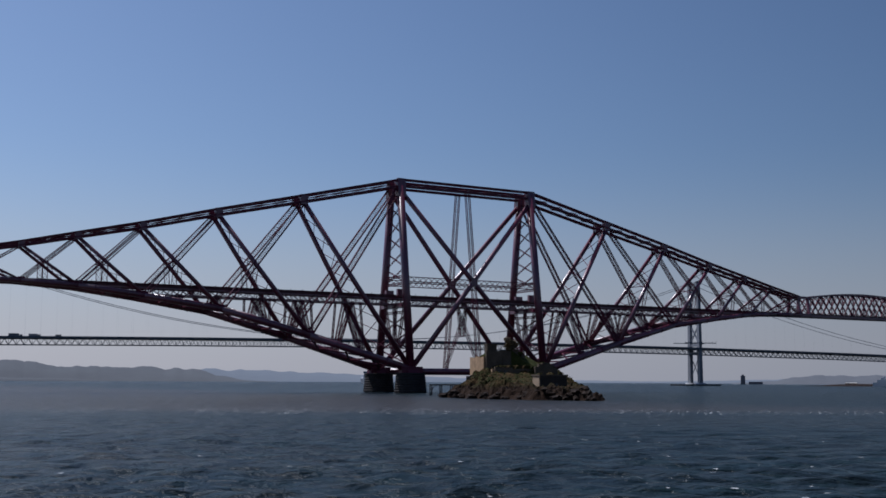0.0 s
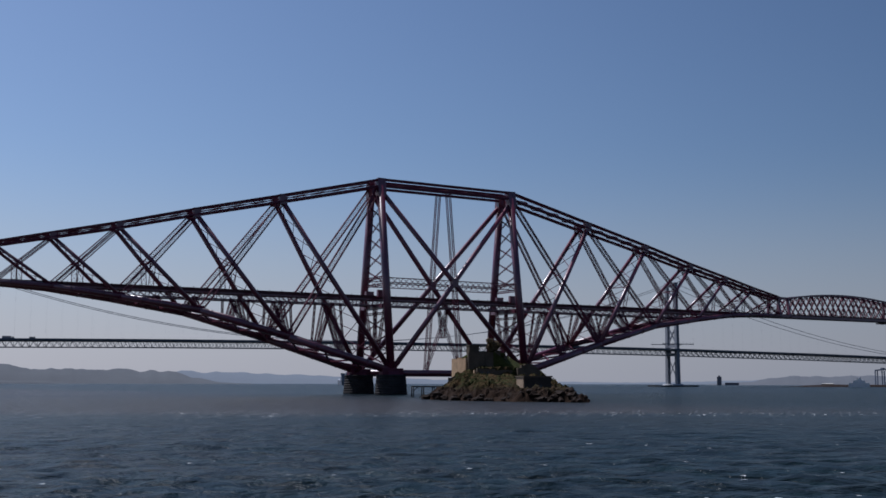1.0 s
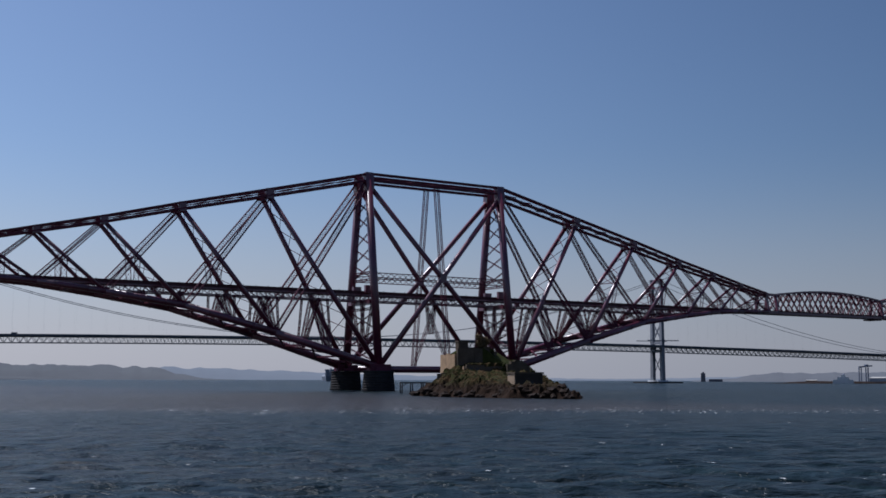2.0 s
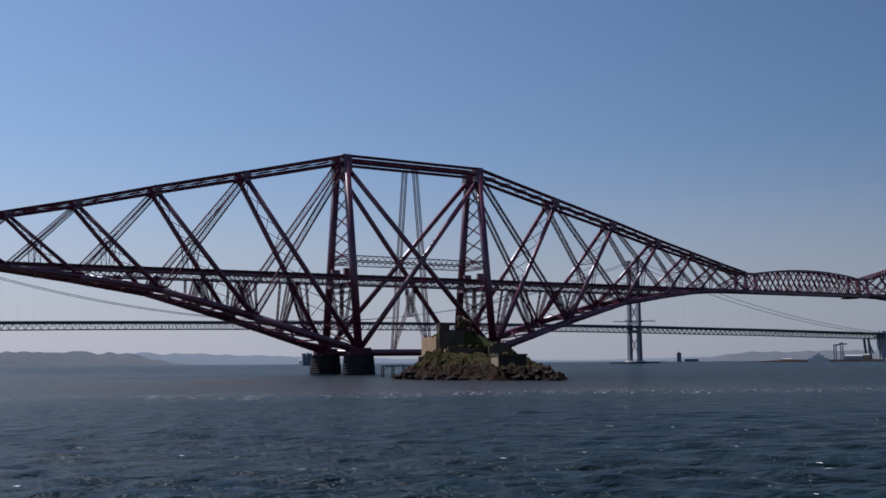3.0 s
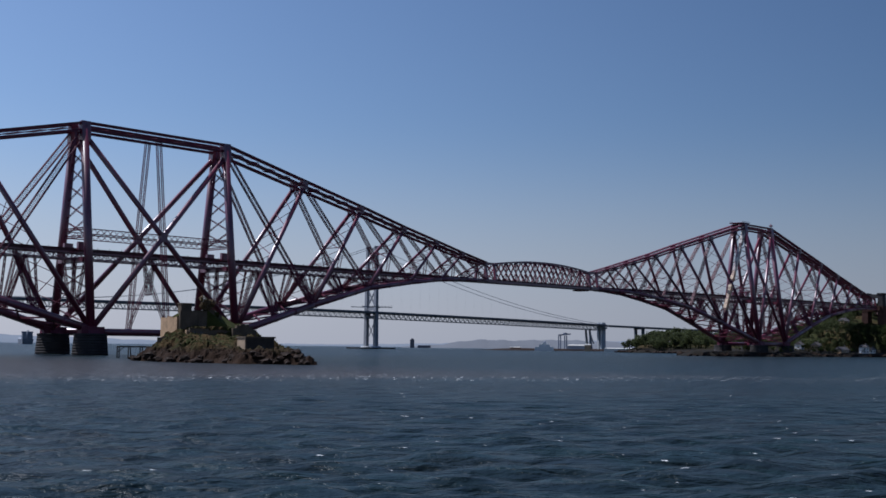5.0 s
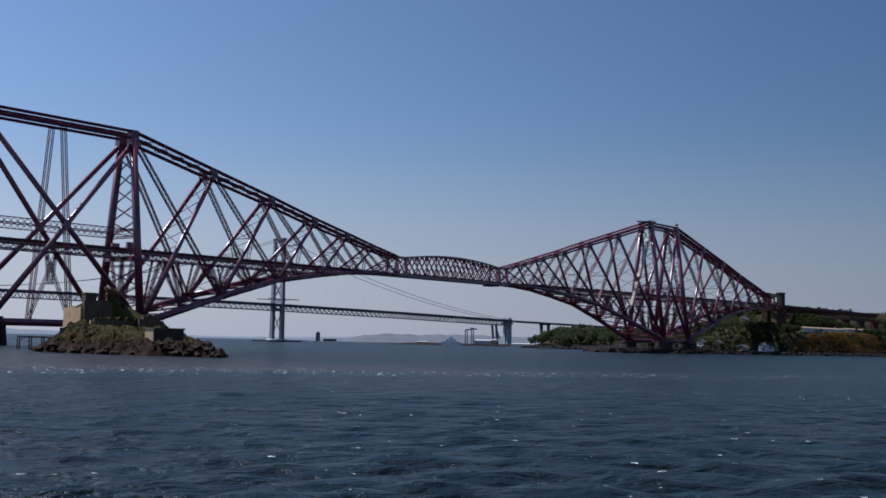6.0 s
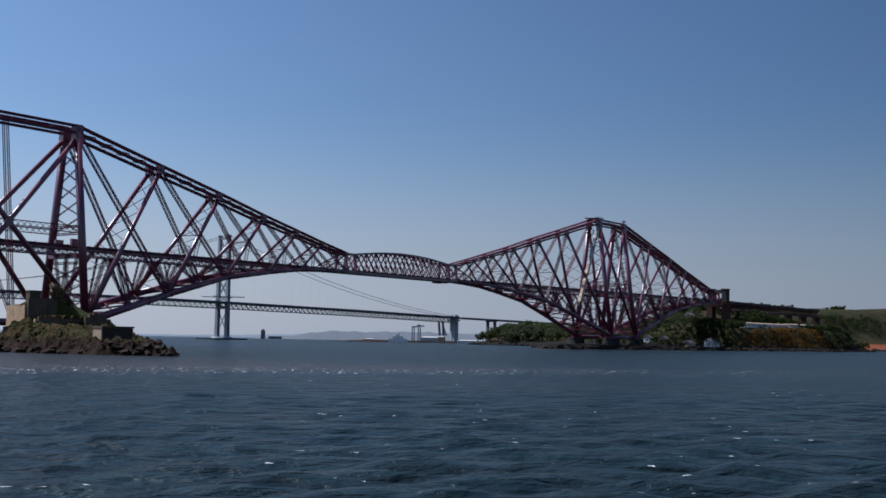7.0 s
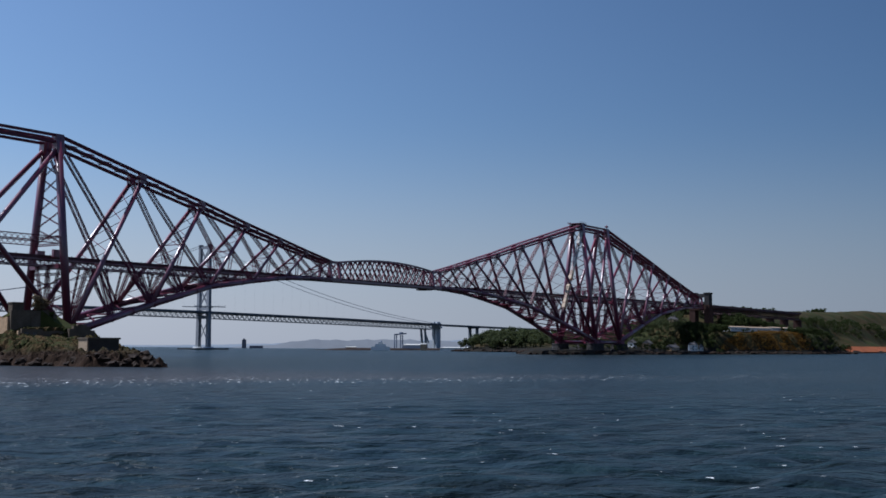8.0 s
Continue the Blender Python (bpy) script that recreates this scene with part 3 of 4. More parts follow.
        dz = deck_z(xm) - 1.5
        if i > 0 and cz > dz + 2:
            g = Geo()
            for s in (-1, 1):
                yy = s * (half_top(OFFS[i] / 199) * 0.5 + half_low(OFFS[i] / 199) * 0.5)
                for e in (-1, 1):
                    g.bar((xm + e * 1.1, yy, cz), (xm + e * 1.1, s * 4.8, dz), 0.26)
                g.cross_panels((xm - 1.1, yy, cz), (xm - 1.1, s * 4.8, dz), (xm + 1.1, yy, cz), (xm + 1.1, s * 4.8, dz), 4, 0.12)
            g.bar((xm, -6, cz - 0.5), (xm, 6, cz - 0.5), 0.4)
            part("hanger", g, RED_DULL, owner)
    # end posts
    for i in (6, 7):
        for s in (-1, 1):
            part("end_post", Geo().bar(low[i, s], top[i, s], 1.6, 1.2), RED, owner)
            if i == 7:
                part("end_post", Geo().bar(top[6, s], top[7, s], 1.2, 1.4), RED, owner)
                part("end_post", Geo().bar(low[6, s], low[7, s], 1.4, 1.6), RED, owner)
        tagged(part("end_bracing", Geo().cross_panels(low[i, -1], top[i, -1], low[i, 1], top[i, 1], 2, 0.35), RED_DULL, owner), kind="stuff")
    return top, low


def tower(owner, xa, xb, peak):
    """The four columns of a tower with all that braces them."""
    base = 10.2

    def at(x, s, z):
        t = (z - base) / (peak - base)
        return Vector((x, s * (16.6 + (4.5 - 16.6) * t), z))
    for x in (xa, xb):
        for s in (-1, 1):
            part("column", Geo().tube(at(x, s, base - 2), at(x, s, peak + 0.5), 1.95, 1.85), RED, owner)
            g = Geo().bar(at(x, s, peak - 4.5), at(x, s, peak + 1.9), 3.6, 4.4)
            g.bar(at(x, s, peak - 7.5), at(x, s, peak - 4.5), 2.9, 3.8, w2=3.6, h2=4.4)
            part("column_head", g, RED, owner)
            g = Geo().bar(Vector((x - 5.5, s * 16.6, base - 0.6)), Vector((x + 5.5, s * 16.6, base - 0.6)), 4.2, 4.0)
            g.bar(Vector((x, s * 16.6, base - 3.4)), Vector((x, s * 16.6, base)), 7.5, 7.5, w2=5.0, h2=5.0)
            part("skewback", g, RED_DULL, owner)
        # bracing across each pair of columns
        zs = [base + 2, 20, 28, 37, 52, 60, 68, 76, 84, 91, peak - 3]
        g = Geo()
        for z0, z1 in zip(zs, zs[1:]):
            if 37 <= z0 < 52:
                continue
            g.lattice(at(x, -1, z0), at(x, 1, z1), 0.5, 0.5, 0.12, 0.05, 10, ref=(1, 0, 0))
            g.lattice(at(x, 1, z0), at(x, -1, z1), 0.5, 0.5, 0.12, 0.05, 10, ref=(1, 0, 0))
        tagged(part("column_bracing", g, RED_DULL, owner), kind="stuff")
        g = Geo()
        for z in (52, 55.5, 38):
            g.lattice(at(x, -1, z), at(x, 1, z), 1.0, 1.0, 0.22, 0.12, 10, ref=(1, 0, 0))
        tagged(part("column_bracing", g, RED_DULL, owner), kind="stuff")
        # the viaduct's bearing house between the columns
        part("bearing_platform", Geo().box((x, 0, deck_z(x) - 6.5), (4.5, 22, 2.2)), RED, owner)
        for s in (-1, 1):
            part("refuge", Geo().box((x, s * 6.2, deck_z(x) - 1.0), (4.2, 1.6, 3.6)), RED, owner)
    for s in (-1, 1):
        # main diagonals
        for p, q in (((xa, base), (xb, peak - 4)), ((xb, base), (xa, peak - 4))):
            part("diagonal", Geo().tube(at(p[0], s, p[1]), at(q[0], s, q[1]), 1.3, 1.2), RED, owner)
        c = at((xa + xb) / 2, s, (base + peak - 4) / 2)
        part("joint_plate", Geo().bar(c - Vector((0, 0, 2.2)), c + Vector((0, 0, 2.2)), 2.8, 3.4), RED, owner)
        part("base_tube", Geo().tube((xa, s * 16.6, base - 0.8), (xb, s * 16.6, base - 0.8), 1.5), RED, owner)
        # horizontal laced girder above the rails
        g = Geo().lattice(at(xa, s, 53.6), at(xb, s, 53.6), 3.0, 1.0, 0.3, 0.14, max(8, int((xb - xa) / 3.2)))
        part("wind_girder", g, RED_DULL, owner)
        # upper chord across the tower
        a, b = at(xa, s, peak), at(xb, s, peak)
        g = Geo().lattice(a, b, 3.6, 2.4, 0.5, 0.06, int((xb - xa) / 4))
        g.bar(a + Vector((0, 0, 1.6)), b + Vector((0, 0, 1.6)), 2.7, 0.9)
        g.bar(a - Vector((0, 0, 1.6)), b - Vector((0, 0, 1.6)), 2.7, 0.9)
        part("top_chord", g, RED_DULL, owner)
    tagged(part("top_bracing", Geo().cross_panels(at(xa, -1, peak), at(xb, -1, peak), at(xa, 1, peak), at(xb, 1, peak), 6, 0.4), RED_DULL, owner), kind="stuff")
    tagged(part("base_bracing", Geo().cross_panels((xa, -16.6, 9.4), (xb, -16.6, 9.4), (xa, 16.6, 9.4), (xb, 16.6, 9.4), 2, 1.0), RED_DULL, owner), kind="stuff")
    if xb - xa > 60:
        xm = (xa + xb) / 2
        for s in (-1, 1):
            g = Geo().lattice(at(xm, s, base), at(xm, s, peak - 2), 2.2, 1.4, 0.28, 0.07, 70)
            part("middle_post", g, RED_DULL, owner)
        g = Geo()
        for s in (-1, 1):
            g.lattice(at(xm, s, base + 1), Vector((xm, -s * 4.4, deck_z(xm) - 5)), 1.6, 1.0, 0.2, 0.07, 26, ref=(1, 0, 0))
            g.lattice(Vector((xm, s * 4.0, deck_z(xm) - 5)), Vector((xm, s * 1.2, 27)), 1.2, 1.0, 0.2, 0.07, 18, ref=(1, 0, 0))
        part("trestle", g, RED_DULL, owner)
    for x in (xa, xb):
        g = Geo()
        for s in (-1, 1):
            for e in (-1, 1):
                g.lattice(Vector((x + e * 3, s * 4.4, deck_z(x) - 5)), Vector((x, s * 2.2, 18)), 1.1, 0.9, 0.2, 0.07, 24)
        part("trestle", g, RED_DULL, owner)


def viaduct(owner, xa, xb, bay=4.4, girders=True):
    """The railway deck: two laced girders, floor, parapets."""
    n = max(2, int(abs(xb - xa) / bay))
    for s in (-1, 1):
        g = Geo()
        for i in range(n if girders else 0):
            x0, x1 = xa + (xb - xa) * i / n, xa + (xb - xa) * (i + 1) / n
            t0, t1, b0, b1 = deck_z(x0) - 2.0, deck_z(x1) - 2.0, deck_z(x0) - 4.9, deck_z(x1) - 4.9
            y = s * 4.6
            g.bar((x0, y, b0), (x1, y, t1), 0.34, 0.2).bar((x0, y, t0), (x1, y, b1), 0.34, 0.2)
            g.bar((x0, y, t0), (x0, y, b0), 0.3)
        za, zb = deck_z(xa), deck_z(xb)
        g.bar((xa, s * 4.6, za - 2.0), (xb, s * 4.6, zb - 2.0), 0.8, 0.7)
        if girders:
            g.bar((xa, s * 4.6, za - 4.9), (xb, s * 4.6, zb - 4.9), 0.8, 0.6)
        part("viaduct_girder", g, RED, owner)
        g = Geo().bar((xa, s * 5.0, za - 0.95), (xb, s * 5.0, zb - 0.95), 0.16, 1.5)
        m = max(2, int(abs(xb - xa) / 6))
        for i in range(m + 1):
            x = xa + (xb - xa) * i / m
            g.bar((x, s * 5.05, deck_z(x) - 2.0), (x, s * 5.05, deck_z(x) + 0.25), 0.2)
        part("parapet", g, RED_DARK, owner)
    g = Geo().bar((xa, 0, deck_z(xa) - 1.75), (xb, 0, deck_z(xb) - 1.75), 9.6, 0.5)
    part("deck", g, RED_DARK, owner)
    g = Geo()
    for y in (-3.2, -1.8, 1.8, 3.2):
        g.bar((xa, y, deck_z(xa) - 1.4), (xb, y, deck_z(xb) - 1.4), 0.12, 0.18)
    part("rails", g, RED_DARK, owner, "dark steel rails")


XL, XR = -38.6, 38.6
centre = thing("cantilever_bridge_span", "dark red steel tube cantilever tower on round stone piers", "bridge")
tower(centre, XL, XR, 102.2)
cantilever(centre, XL, -1, 0.998, 102.2)
cantilever(centre, XR, 1, 0.998, 102.2)
viaduct(centre, -180.0, 180.0)
viaduct(centre, -245.6, -180.0, girders=False)
viaduct(centre, 180.0, 245.6, girders=False)

FL, FR, FX = 560.9, 605.8, 1.040
north = thing("cantilever_bridge_span", "dark red steel cantilever tower standing by the far shore", "bridge")
tower(north, FL, FR, 106.8)
cantilever(north, FL, -1, FX, 106.8)
cantilever(north, FR, 1, FX, 106.8)
viaduct(north, FL - 140 * FX, FR + 140 * FX)
viaduct(north, FL - 207.4 * FX, FL - 140 * FX, girders=False)
viaduct(north, FR + 140 * FX, FR + 207.4 * FX, girders=False)
g = Geo().box((FL, 0, 109.2), (12, 12, 0.5))
for i in range(7):
    for s in (-1, 1):
        g.bar((FL - 5.7 + 1.9 * i, s * 5.8, 109.5), (FL - 5.7 + 1.9 * i, s * 5.8, 110.6), 0.15)
for s in (-1, 1):
    g.bar((FL - 5.8, s * 5.8, 110.6), (FL + 5.8, s * 5.8, 110.6), 0.15)
part("work_platform", g, RED_DULL, north, "flat railed work platform on the tower head")
# white and cream panels round the outer tie
rng = random.Random(21)
tie_a, tie_b = Vector((FL, -4.5, 105.0)), Vector((FL - 51.4 * FX, -13.6, 25.4))
for i in range(17):
    if i in (3, 11):
        continue
    t0, t1 = 0.03 + i * 0.049, 0.03 + i * 0.049 + 0.047 - rng.uniform(0, 0.006)
    w = 3.0 + rng.uniform(-0.3, 0.5)
    g = Geo().bar(tie_a.lerp(tie_b, t0), tie_a.lerp(tie_b, t1), w, w * 0.8, (0, 1, 0))
    part("wrap_panel", g, WRAP_WHITE if i < 9 else WRAP_CREAM, north, "white panel wrapped round a sloping tie" if i < 9 else "cream panel wrapped round a sloping tie")
g = Geo().tube((FR, -5, 108), (FR, -5, 112.5), 0.35).box((FR, -5, 110.2), (2.4, 2.4, 1.0))
part("mast", g, RED_DULL, north, "short mast with a small cabin")


def suspended_span():
    own = thing("suspended_bridge_span", "dark red lattice girder span with a gently arched top", "bridge")
    xa, xb = 246.5, 344.5
    n = 10

    def zt(t):
        return 56.6 + 3.6 * (1 - (2 * t - 1) ** 2)
    for s in (-1, 1):
        for i in range(n):
            t0, t1 = i / n, (i + 1) / n
            x0, x1 = xa + (xb - xa) * t0, xa + (xb - xa) * t1
            p, q = Vector((x0, s * 3.6, zt(t0))), Vector((x1, s * 3.6, zt(t1)))
            a, b = Vector((x0, s * 4.6, 45.6)), Vector((x1, s * 4.6, 45.6))
            part("top_chord", Geo().bar(p, q, 1.1, 1.0), RED, own)
            g = Geo().bar(a, q, 0.55, 0.6).bar(p, b, 0.55, 0.6)
            # second set of web members, half a panel on
            pm, am = (p + q) / 2, (a + b) / 2
            g.bar(am, q.lerp(b, 0.5), 0.4, 0.45).bar(am, p.lerp(a, 0.5), 0.4, 0.45)
            g.bar(pm, q.lerp(b, 0.5), 0.4, 0.45).bar(pm, p.lerp(a, 0.5), 0.4, 0.45)
            part("web_member", g, RED_DULL, own)
            if i:
                part("upright", Geo().bar(a, p, 0.3), RED_DULL, own)
        part("bottom_chord", Geo().bar((xa, s * 4.6, 45.4), (xb, s * 4.6, 45.4), 1.2, 1.3), RED, own)
    g = Geo()
    for i in range(n):
        t0, t1 = i / n, (i + 1) / n
        x0, x1 = xa + (xb - xa) * t0, xa + (xb - xa) * t1
        g.bar((x0, -3.6, zt(t0)), (x1, 3.6, zt(t1)), 0.3).bar((x0, 3.6, zt(t0)), (x1, -3.6, zt(t1)), 0.3)
        g.bar((x0, -3.6, zt(t0)), (x0, 3.6, zt(t0)), 0.35)
    tagged(part("top_bracing", g, RED_DULL, own), kind="stuff")
    viaduct(own, xa, xb, girders=False)
    part("inspection_cradle", Geo().box((341, 0, 43.6), (7, 9, 0.8)), RED_DARK, own, "dark inspection cradle hung below the span")


suspended_span()


def stone_pier(x, y, top, r0=8.0, r1=7.0, bottom=-3.0):
    own = thing("stone_pier", "round dark granite bridge pier with stepped courses", "pier", "bridge piers", (x, y, 0))
    n = 9
    h = (top - 1.0 - bottom) / n
    for i in range(n):
        z = bottom + h * i
        ra, rb = r0 + (r1 - r0) * i / n, r0 + (r1 - r0) * (i + 1) / n
        g = Geo().tube((0, 0, z + 0.06), (0, 0, z + h), ra, rb, 40).tube((0, 0, z), (0, 0, z + 0.07), ra - 0.15, ra - 0.15, 40)
        part("stone_course", g, GRANITE, own)
    part("cap", Geo().tube((0, 0, top - 1.0), (0, 0, top), r1 + 0.12, r1 + 0.12, 40), GRANITE, own)


for x in (XL, XR):
    for y in (-16.6, 16.6):
        stone_pier(x, y, 8.6)
for x in (FL, FR):
    for y in (-16.6, 16.6):
        stone_pier(x, y, 8.4)


def end_pier():
    own = thing("portal_pier", "tall dark stone portal pier at the end of the cantilever", "pier")
    x = 829.0
    for s in (-1, 1):
        part("leg", Geo().box((x, s * 8, 0), (11, 7, 44), taper=0.86), BRICK, own)
        part("turret", Geo().box((x, s * 7.6, 49.5), (9, 5, 11.5)), GRANITE, own)
        part("coping", Geo().box((x, s * 7.6, 61), (10, 6, 1.2)), GRANITE, own)
    part("lintel", Geo().box((x, 0, 44), (10, 21, 5.5)), BRICK, own)
    part("arch_top", Geo().box((x, 0, 57.5), (9, 10.2, 3.5)), GRANITE, own)


def approach():
    own = thing("approach_viaduct", "dark girder railway viaduct on slender stone piers", "viaduct")
    xs = [835 + 50.5 * i for i in range(7)]
    for a, b in zip(xs, xs[1:]):
        for s in (-1, 1):
            g = Geo()
            n = 10
            for i in range(n):
                x0, x1 = a + (b - a) * i / n, a + (b - a) * (i + 1) / n
                g.bar((x0, s * 2.6, 41), (x1, s * 2.6, 47.6), 0.6, 0.4).bar((x0, s * 2.6, 47.6), (x1, s * 2.6, 41), 0.6, 0.4)
            g.bar((a, s * 2.6, 47.6), (b, s * 2.6, 47.6), 1.0).bar((a, s * 2.6, 40.8), (b, s * 2.6, 40.8), 1.0)
            part("girder", g, RED_DARK, own)
            part("parapet", Geo().bar((a, s * 5.0, 49.3), (b, s * 5.0, 49.3), 0.2, 1.8), RED_DARK, own)
        part("deck", Geo().bar((a, 0, 48.2), (b, 0, 48.2), 10, 0.6), RED_DARK, own)
        part("pier", Geo().box((b, 0, -1), (4.6, 11.5, 41.5), taper=0.8), BRICK, own)


end_pier()
approach()


# ---- road bridge ----
RU = Vector((0.987, -0.162, 0)).normalized()
RV = Vector((0.162, 0.987, 0)).normalized()
RT = Vector((908.9, 821.2, 0))


def road_z(s):
    """Road level, s metres north of the tower."""
    if s < 0:
        return 54.7 + 3.2 * (1 - ((s + 503) / 503) ** 2)
    return table([(0, 54.7), (250, 50.3), (495, 44.6), (800, 39.8), (1300, 34.0)], s)


def on_road(s, v, z):
    p = RT + RU * s + RV * v
    return Vector((p.x, p.y, z))


def road_tower(s0):
    own = thing("road_bridge_tower", "tall pale grey steel suspension bridge tower on a low pier", "bridge tower")
    for v in (-13.2, 13.2):
        g = Geo().bar(on_road(s0, v, 2), on_road(s0, v * 0.88, 155), 7.2, 5.2, RU, 5.2, 4.2)
        part("leg", g, GREY_STEEL, own)
        part("saddle", Geo().bar(on_road(s0 - 3.4, v * 0.88, 156), on_road(s0 + 3.4, v * 0.88, 156), 3.4, 2.4), GREY_STEEL, own)
    for z0, z1 in ((8, 46), (62, 92), (92, 122), (122, 152)):
        w = 0.9 if z0 < 50 else 1.7
        k0, k1 = 1 - 0.12 * z0 / 155, 1 - 0.12 * z1 / 155
        g = Geo().bar(on_road(s0, -13.2 * k0, z0), on_road(s0, 13.2 * k1, z1), w).bar(on_road(s0, 13.2 * k0, z0), on_road(s0, -13.2 * k1, z1), w)
        part("cross_brace", g, GREY_STEEL, own)
    for z in (48, 60, 152.5):
        part("portal_beam", Geo().bar(on_road(s0, -12.5, z), on_road(s0, 12.5, z), 3.2, 3.6), GREY_STEEL, own)
    g = Geo().bar(on_road(s0 - 27, -16, 63.4), on_road(s0 + 27, -16, 63.4), 1.8, 1.1).bar(on_road(s0 - 27, 16, 63.4), on_road(s0 + 27, 16, 63.4), 1.8, 1.1)
    for i in range(10):
        g.bar(on_road(s0 - 27 + 6 * i, -16, 62), on_road(s0 - 27 + 6 * i, -16, 66), 0.3)
    part("work_platform", g, GREY_STEEL, own, "long work platform beside the deck")
    for v in (-13, 13):
        part("plinth", Geo().tube(on_road(s0, v, -3), on_road(s0, v, 3.5), 9, 8, 24), GREY_PIER, own)
    part("fender", Geo().bar(on_road(s0 - 30, 0, 0.2), on_road(s0 + 30, 0, 0.2), 46, 2.2), GRANITE, own)


def road_deck():
    own = thing("road_bridge_deck", "long grey suspension bridge deck with a truss beneath", "bridge deck")
    stops = [-1060 + 9.15 * i for i in range(171)]
    for v in (-11.9, 11.9):
        for k in range(0, 170, 10):
            g = Geo()
            for a, b in zip(stops[k:k + 10], stops[k + 1:k + 11]):
                za, zb = road_z(a), road_z(b)
                g.bar(on_road(a, v, za - 1.0), on_road(b, v, zb - 1.0), 0.9, 1.0).bar(on_road(a, v, za - 8.6), on_road(b, v, zb - 8.6), 0.9, 0.8)
                m = (a + b) / 2
                g.bar(on_road(a, v, za - 8.6), on_road(m, v, (za + zb) / 2 - 1), 0.55).bar(on_road(m, v, (za + zb) / 2 - 1), on_road(b, v, zb - 8.6), 0.55)
            part("truss", g, GREY_STEEL, own)
    for k in range(0, 170, 10):
        g = Geo()
        for a, b in zip(stops[k:k + 10], stops[k + 1:k + 11]):
            g.bar(on_road(a, 0, road_z(a)), on_road(b, 0, road_z(b)), 33, 1.5)
            g.bar(on_road(a, -16.5, road_z(a) + 1.2), on_road(b, -16.5, road_z(b) + 1.2), 0.25, 1.1)
            g.bar(on_road(a, 0, road_z(a) - 8.4), on_road(a, 11.9, road_z(a) - 1), 0.5)
        part("roadway", g, GREY_DECK, own)


def road_cables():
    own = thing("suspension_cable", "pair of thin grey suspension cables with vertical hangers", "cable")

    def cable_z(s):
        if s < 0:
            return 60.5 + 95.5 * ((s + 527) / 527) ** 2
        t = s / 495
        return 156 + (46 - 156) * t - 4 * 17 * t * (1 - t)
    for v in (-12, 12):
        g = Geo()
        pts = [-1020 + 15 * i for i in range(69)] + [495 * i / 30 for i in range(1, 31)]
        for a, b in zip(pts, pts[1:]):
            g.tube(on_road(a, v, cable_z(a)), on_road(b, v, cable_z(b)), 0.40, n=6)
        part("main_cable", g, GREY_STEEL, own)
        g = Geo()
        for i in range(78):
            s = -996 + 18.3 * i
            if cable_z(s) > road_z(s) + 2:
                g.tube(on_road(s, v, road_z(s)), on_road(s, v, cable_z(s)), 0.022, n=4)
        tagged(part("hanger_ropes", g, GREY_STEEL, own), kind="stuff")


road_tower(0)
road_deck()
road_cables()
own = thing("road_bridge_pier", "broad pale concrete side tower of the road bridge", "pier")
for v in (-4, 4):
    part("leg", Geo().bar(on_road(497, v, -1), on_road(497, v, 49), 5, 9, RU), GREY_PIER, own)
    part("cap", Geo().bar(on_road(493, v, 49.3), on_road(501, v, 49.3), 4, 1.6), GREY_PIER, own)
part("crosshead", Geo().bar(on_road(497, -12, 40), on_road(497, 12, 40), 6, 3), GREY_PIER, own)
own = thing("road_bridge_pier", "slim grey twin-legged trestle under the road deck", "pier")
for v in (-5, 5):
    part("leg", Geo().bar(on_road(467, v, -1), on_road(463, v, 38), 2.2, 5.5, RU, 2.2, 3.0), GREY_STEEL, own)
part("brace", Geo().bar(on_road(478, 0, 12), on_road(466, 0, 36), 1.6), GREY_STEEL, own)
for s in (596, 745, 880, 1010):
    own = thing("road_bridge_pier", "grey concrete twin-column pier of the approach road", "pier", "approach piers")
    for v in (-9, 9):
        part("column", Geo().bar(on_road(s, v, -1), on_road(s, v, road_z(s) - 1), 3.6, 5, RU), GREY_DECK, own)
    part("crosshead", Geo().bar(on_road(s, -13, road_z(s) - 2.4), on_road(s, 13, road_z(s) - 2.4), 3.6, 2.2), GREY_DECK, own)
g = Geo()
for a, b in ((500, 700), (700, 900), (900, 1150)):
    g.bar(on_road(a, 0, road_z(a)), on_road(b, 0, road_z(b)), 30, 2.6)
part("approach_deck", g, GREY_DECK, thing("approach_road", "grey concrete approach road deck on tall piers", "bridge deck"))


def lorry(s, v, length, height, mat, label):
    """A vehicle on the road deck."""
    own = thing("lorry", label, "lorry", "vehicles on the road bridge")
    z = road_z(s) + 0.75
    body = part("body", Geo().bar(on_road(s, v, z + 0.9 + height / 2), on_road(s + length * 0.76, v, z + 0.9 + height / 2), 2.6, height), mat, own)
    part("cab", Geo().bar(on_road(s + length * 0.79, v, z + 1.9), on_road(s + length, v, z + 1.9), 2.5, 2.9), GREY_DECK, own)
    for t in (0.12, 0.25, 0.62, 0.88):
        for e in (-1.2, 1.2):
            part("wheel", Geo().tube(on_road(s + length * t, v + e - 0.2, z + 0.5), on_road(s + length * t, v + e + 0.2, z + 0.5), 0.52, n=10), GREY_DECK, own)


lorry(-978, -8, 16, 3.6, GREY_DECK, "grey articulated lorry standing on the road bridge")
lorry(-955, -8, 14, 3.2, GREY_STEEL, "pale grey box lorry standing on the road bridge")
lorry(-924, -8, 7, 2.2, GREY_DECK, "small grey van standing on the road bridge")


# ---- islet: fort, hut, landing stage, rocks ----
def local(c, turn):
    cs, sn = math.cos(turn), math.sin(turn)
    return lambda u, v, z=0.0: Vector((c[0] + u * cs - v * sn, c[1] + u * sn + v * cs, z))


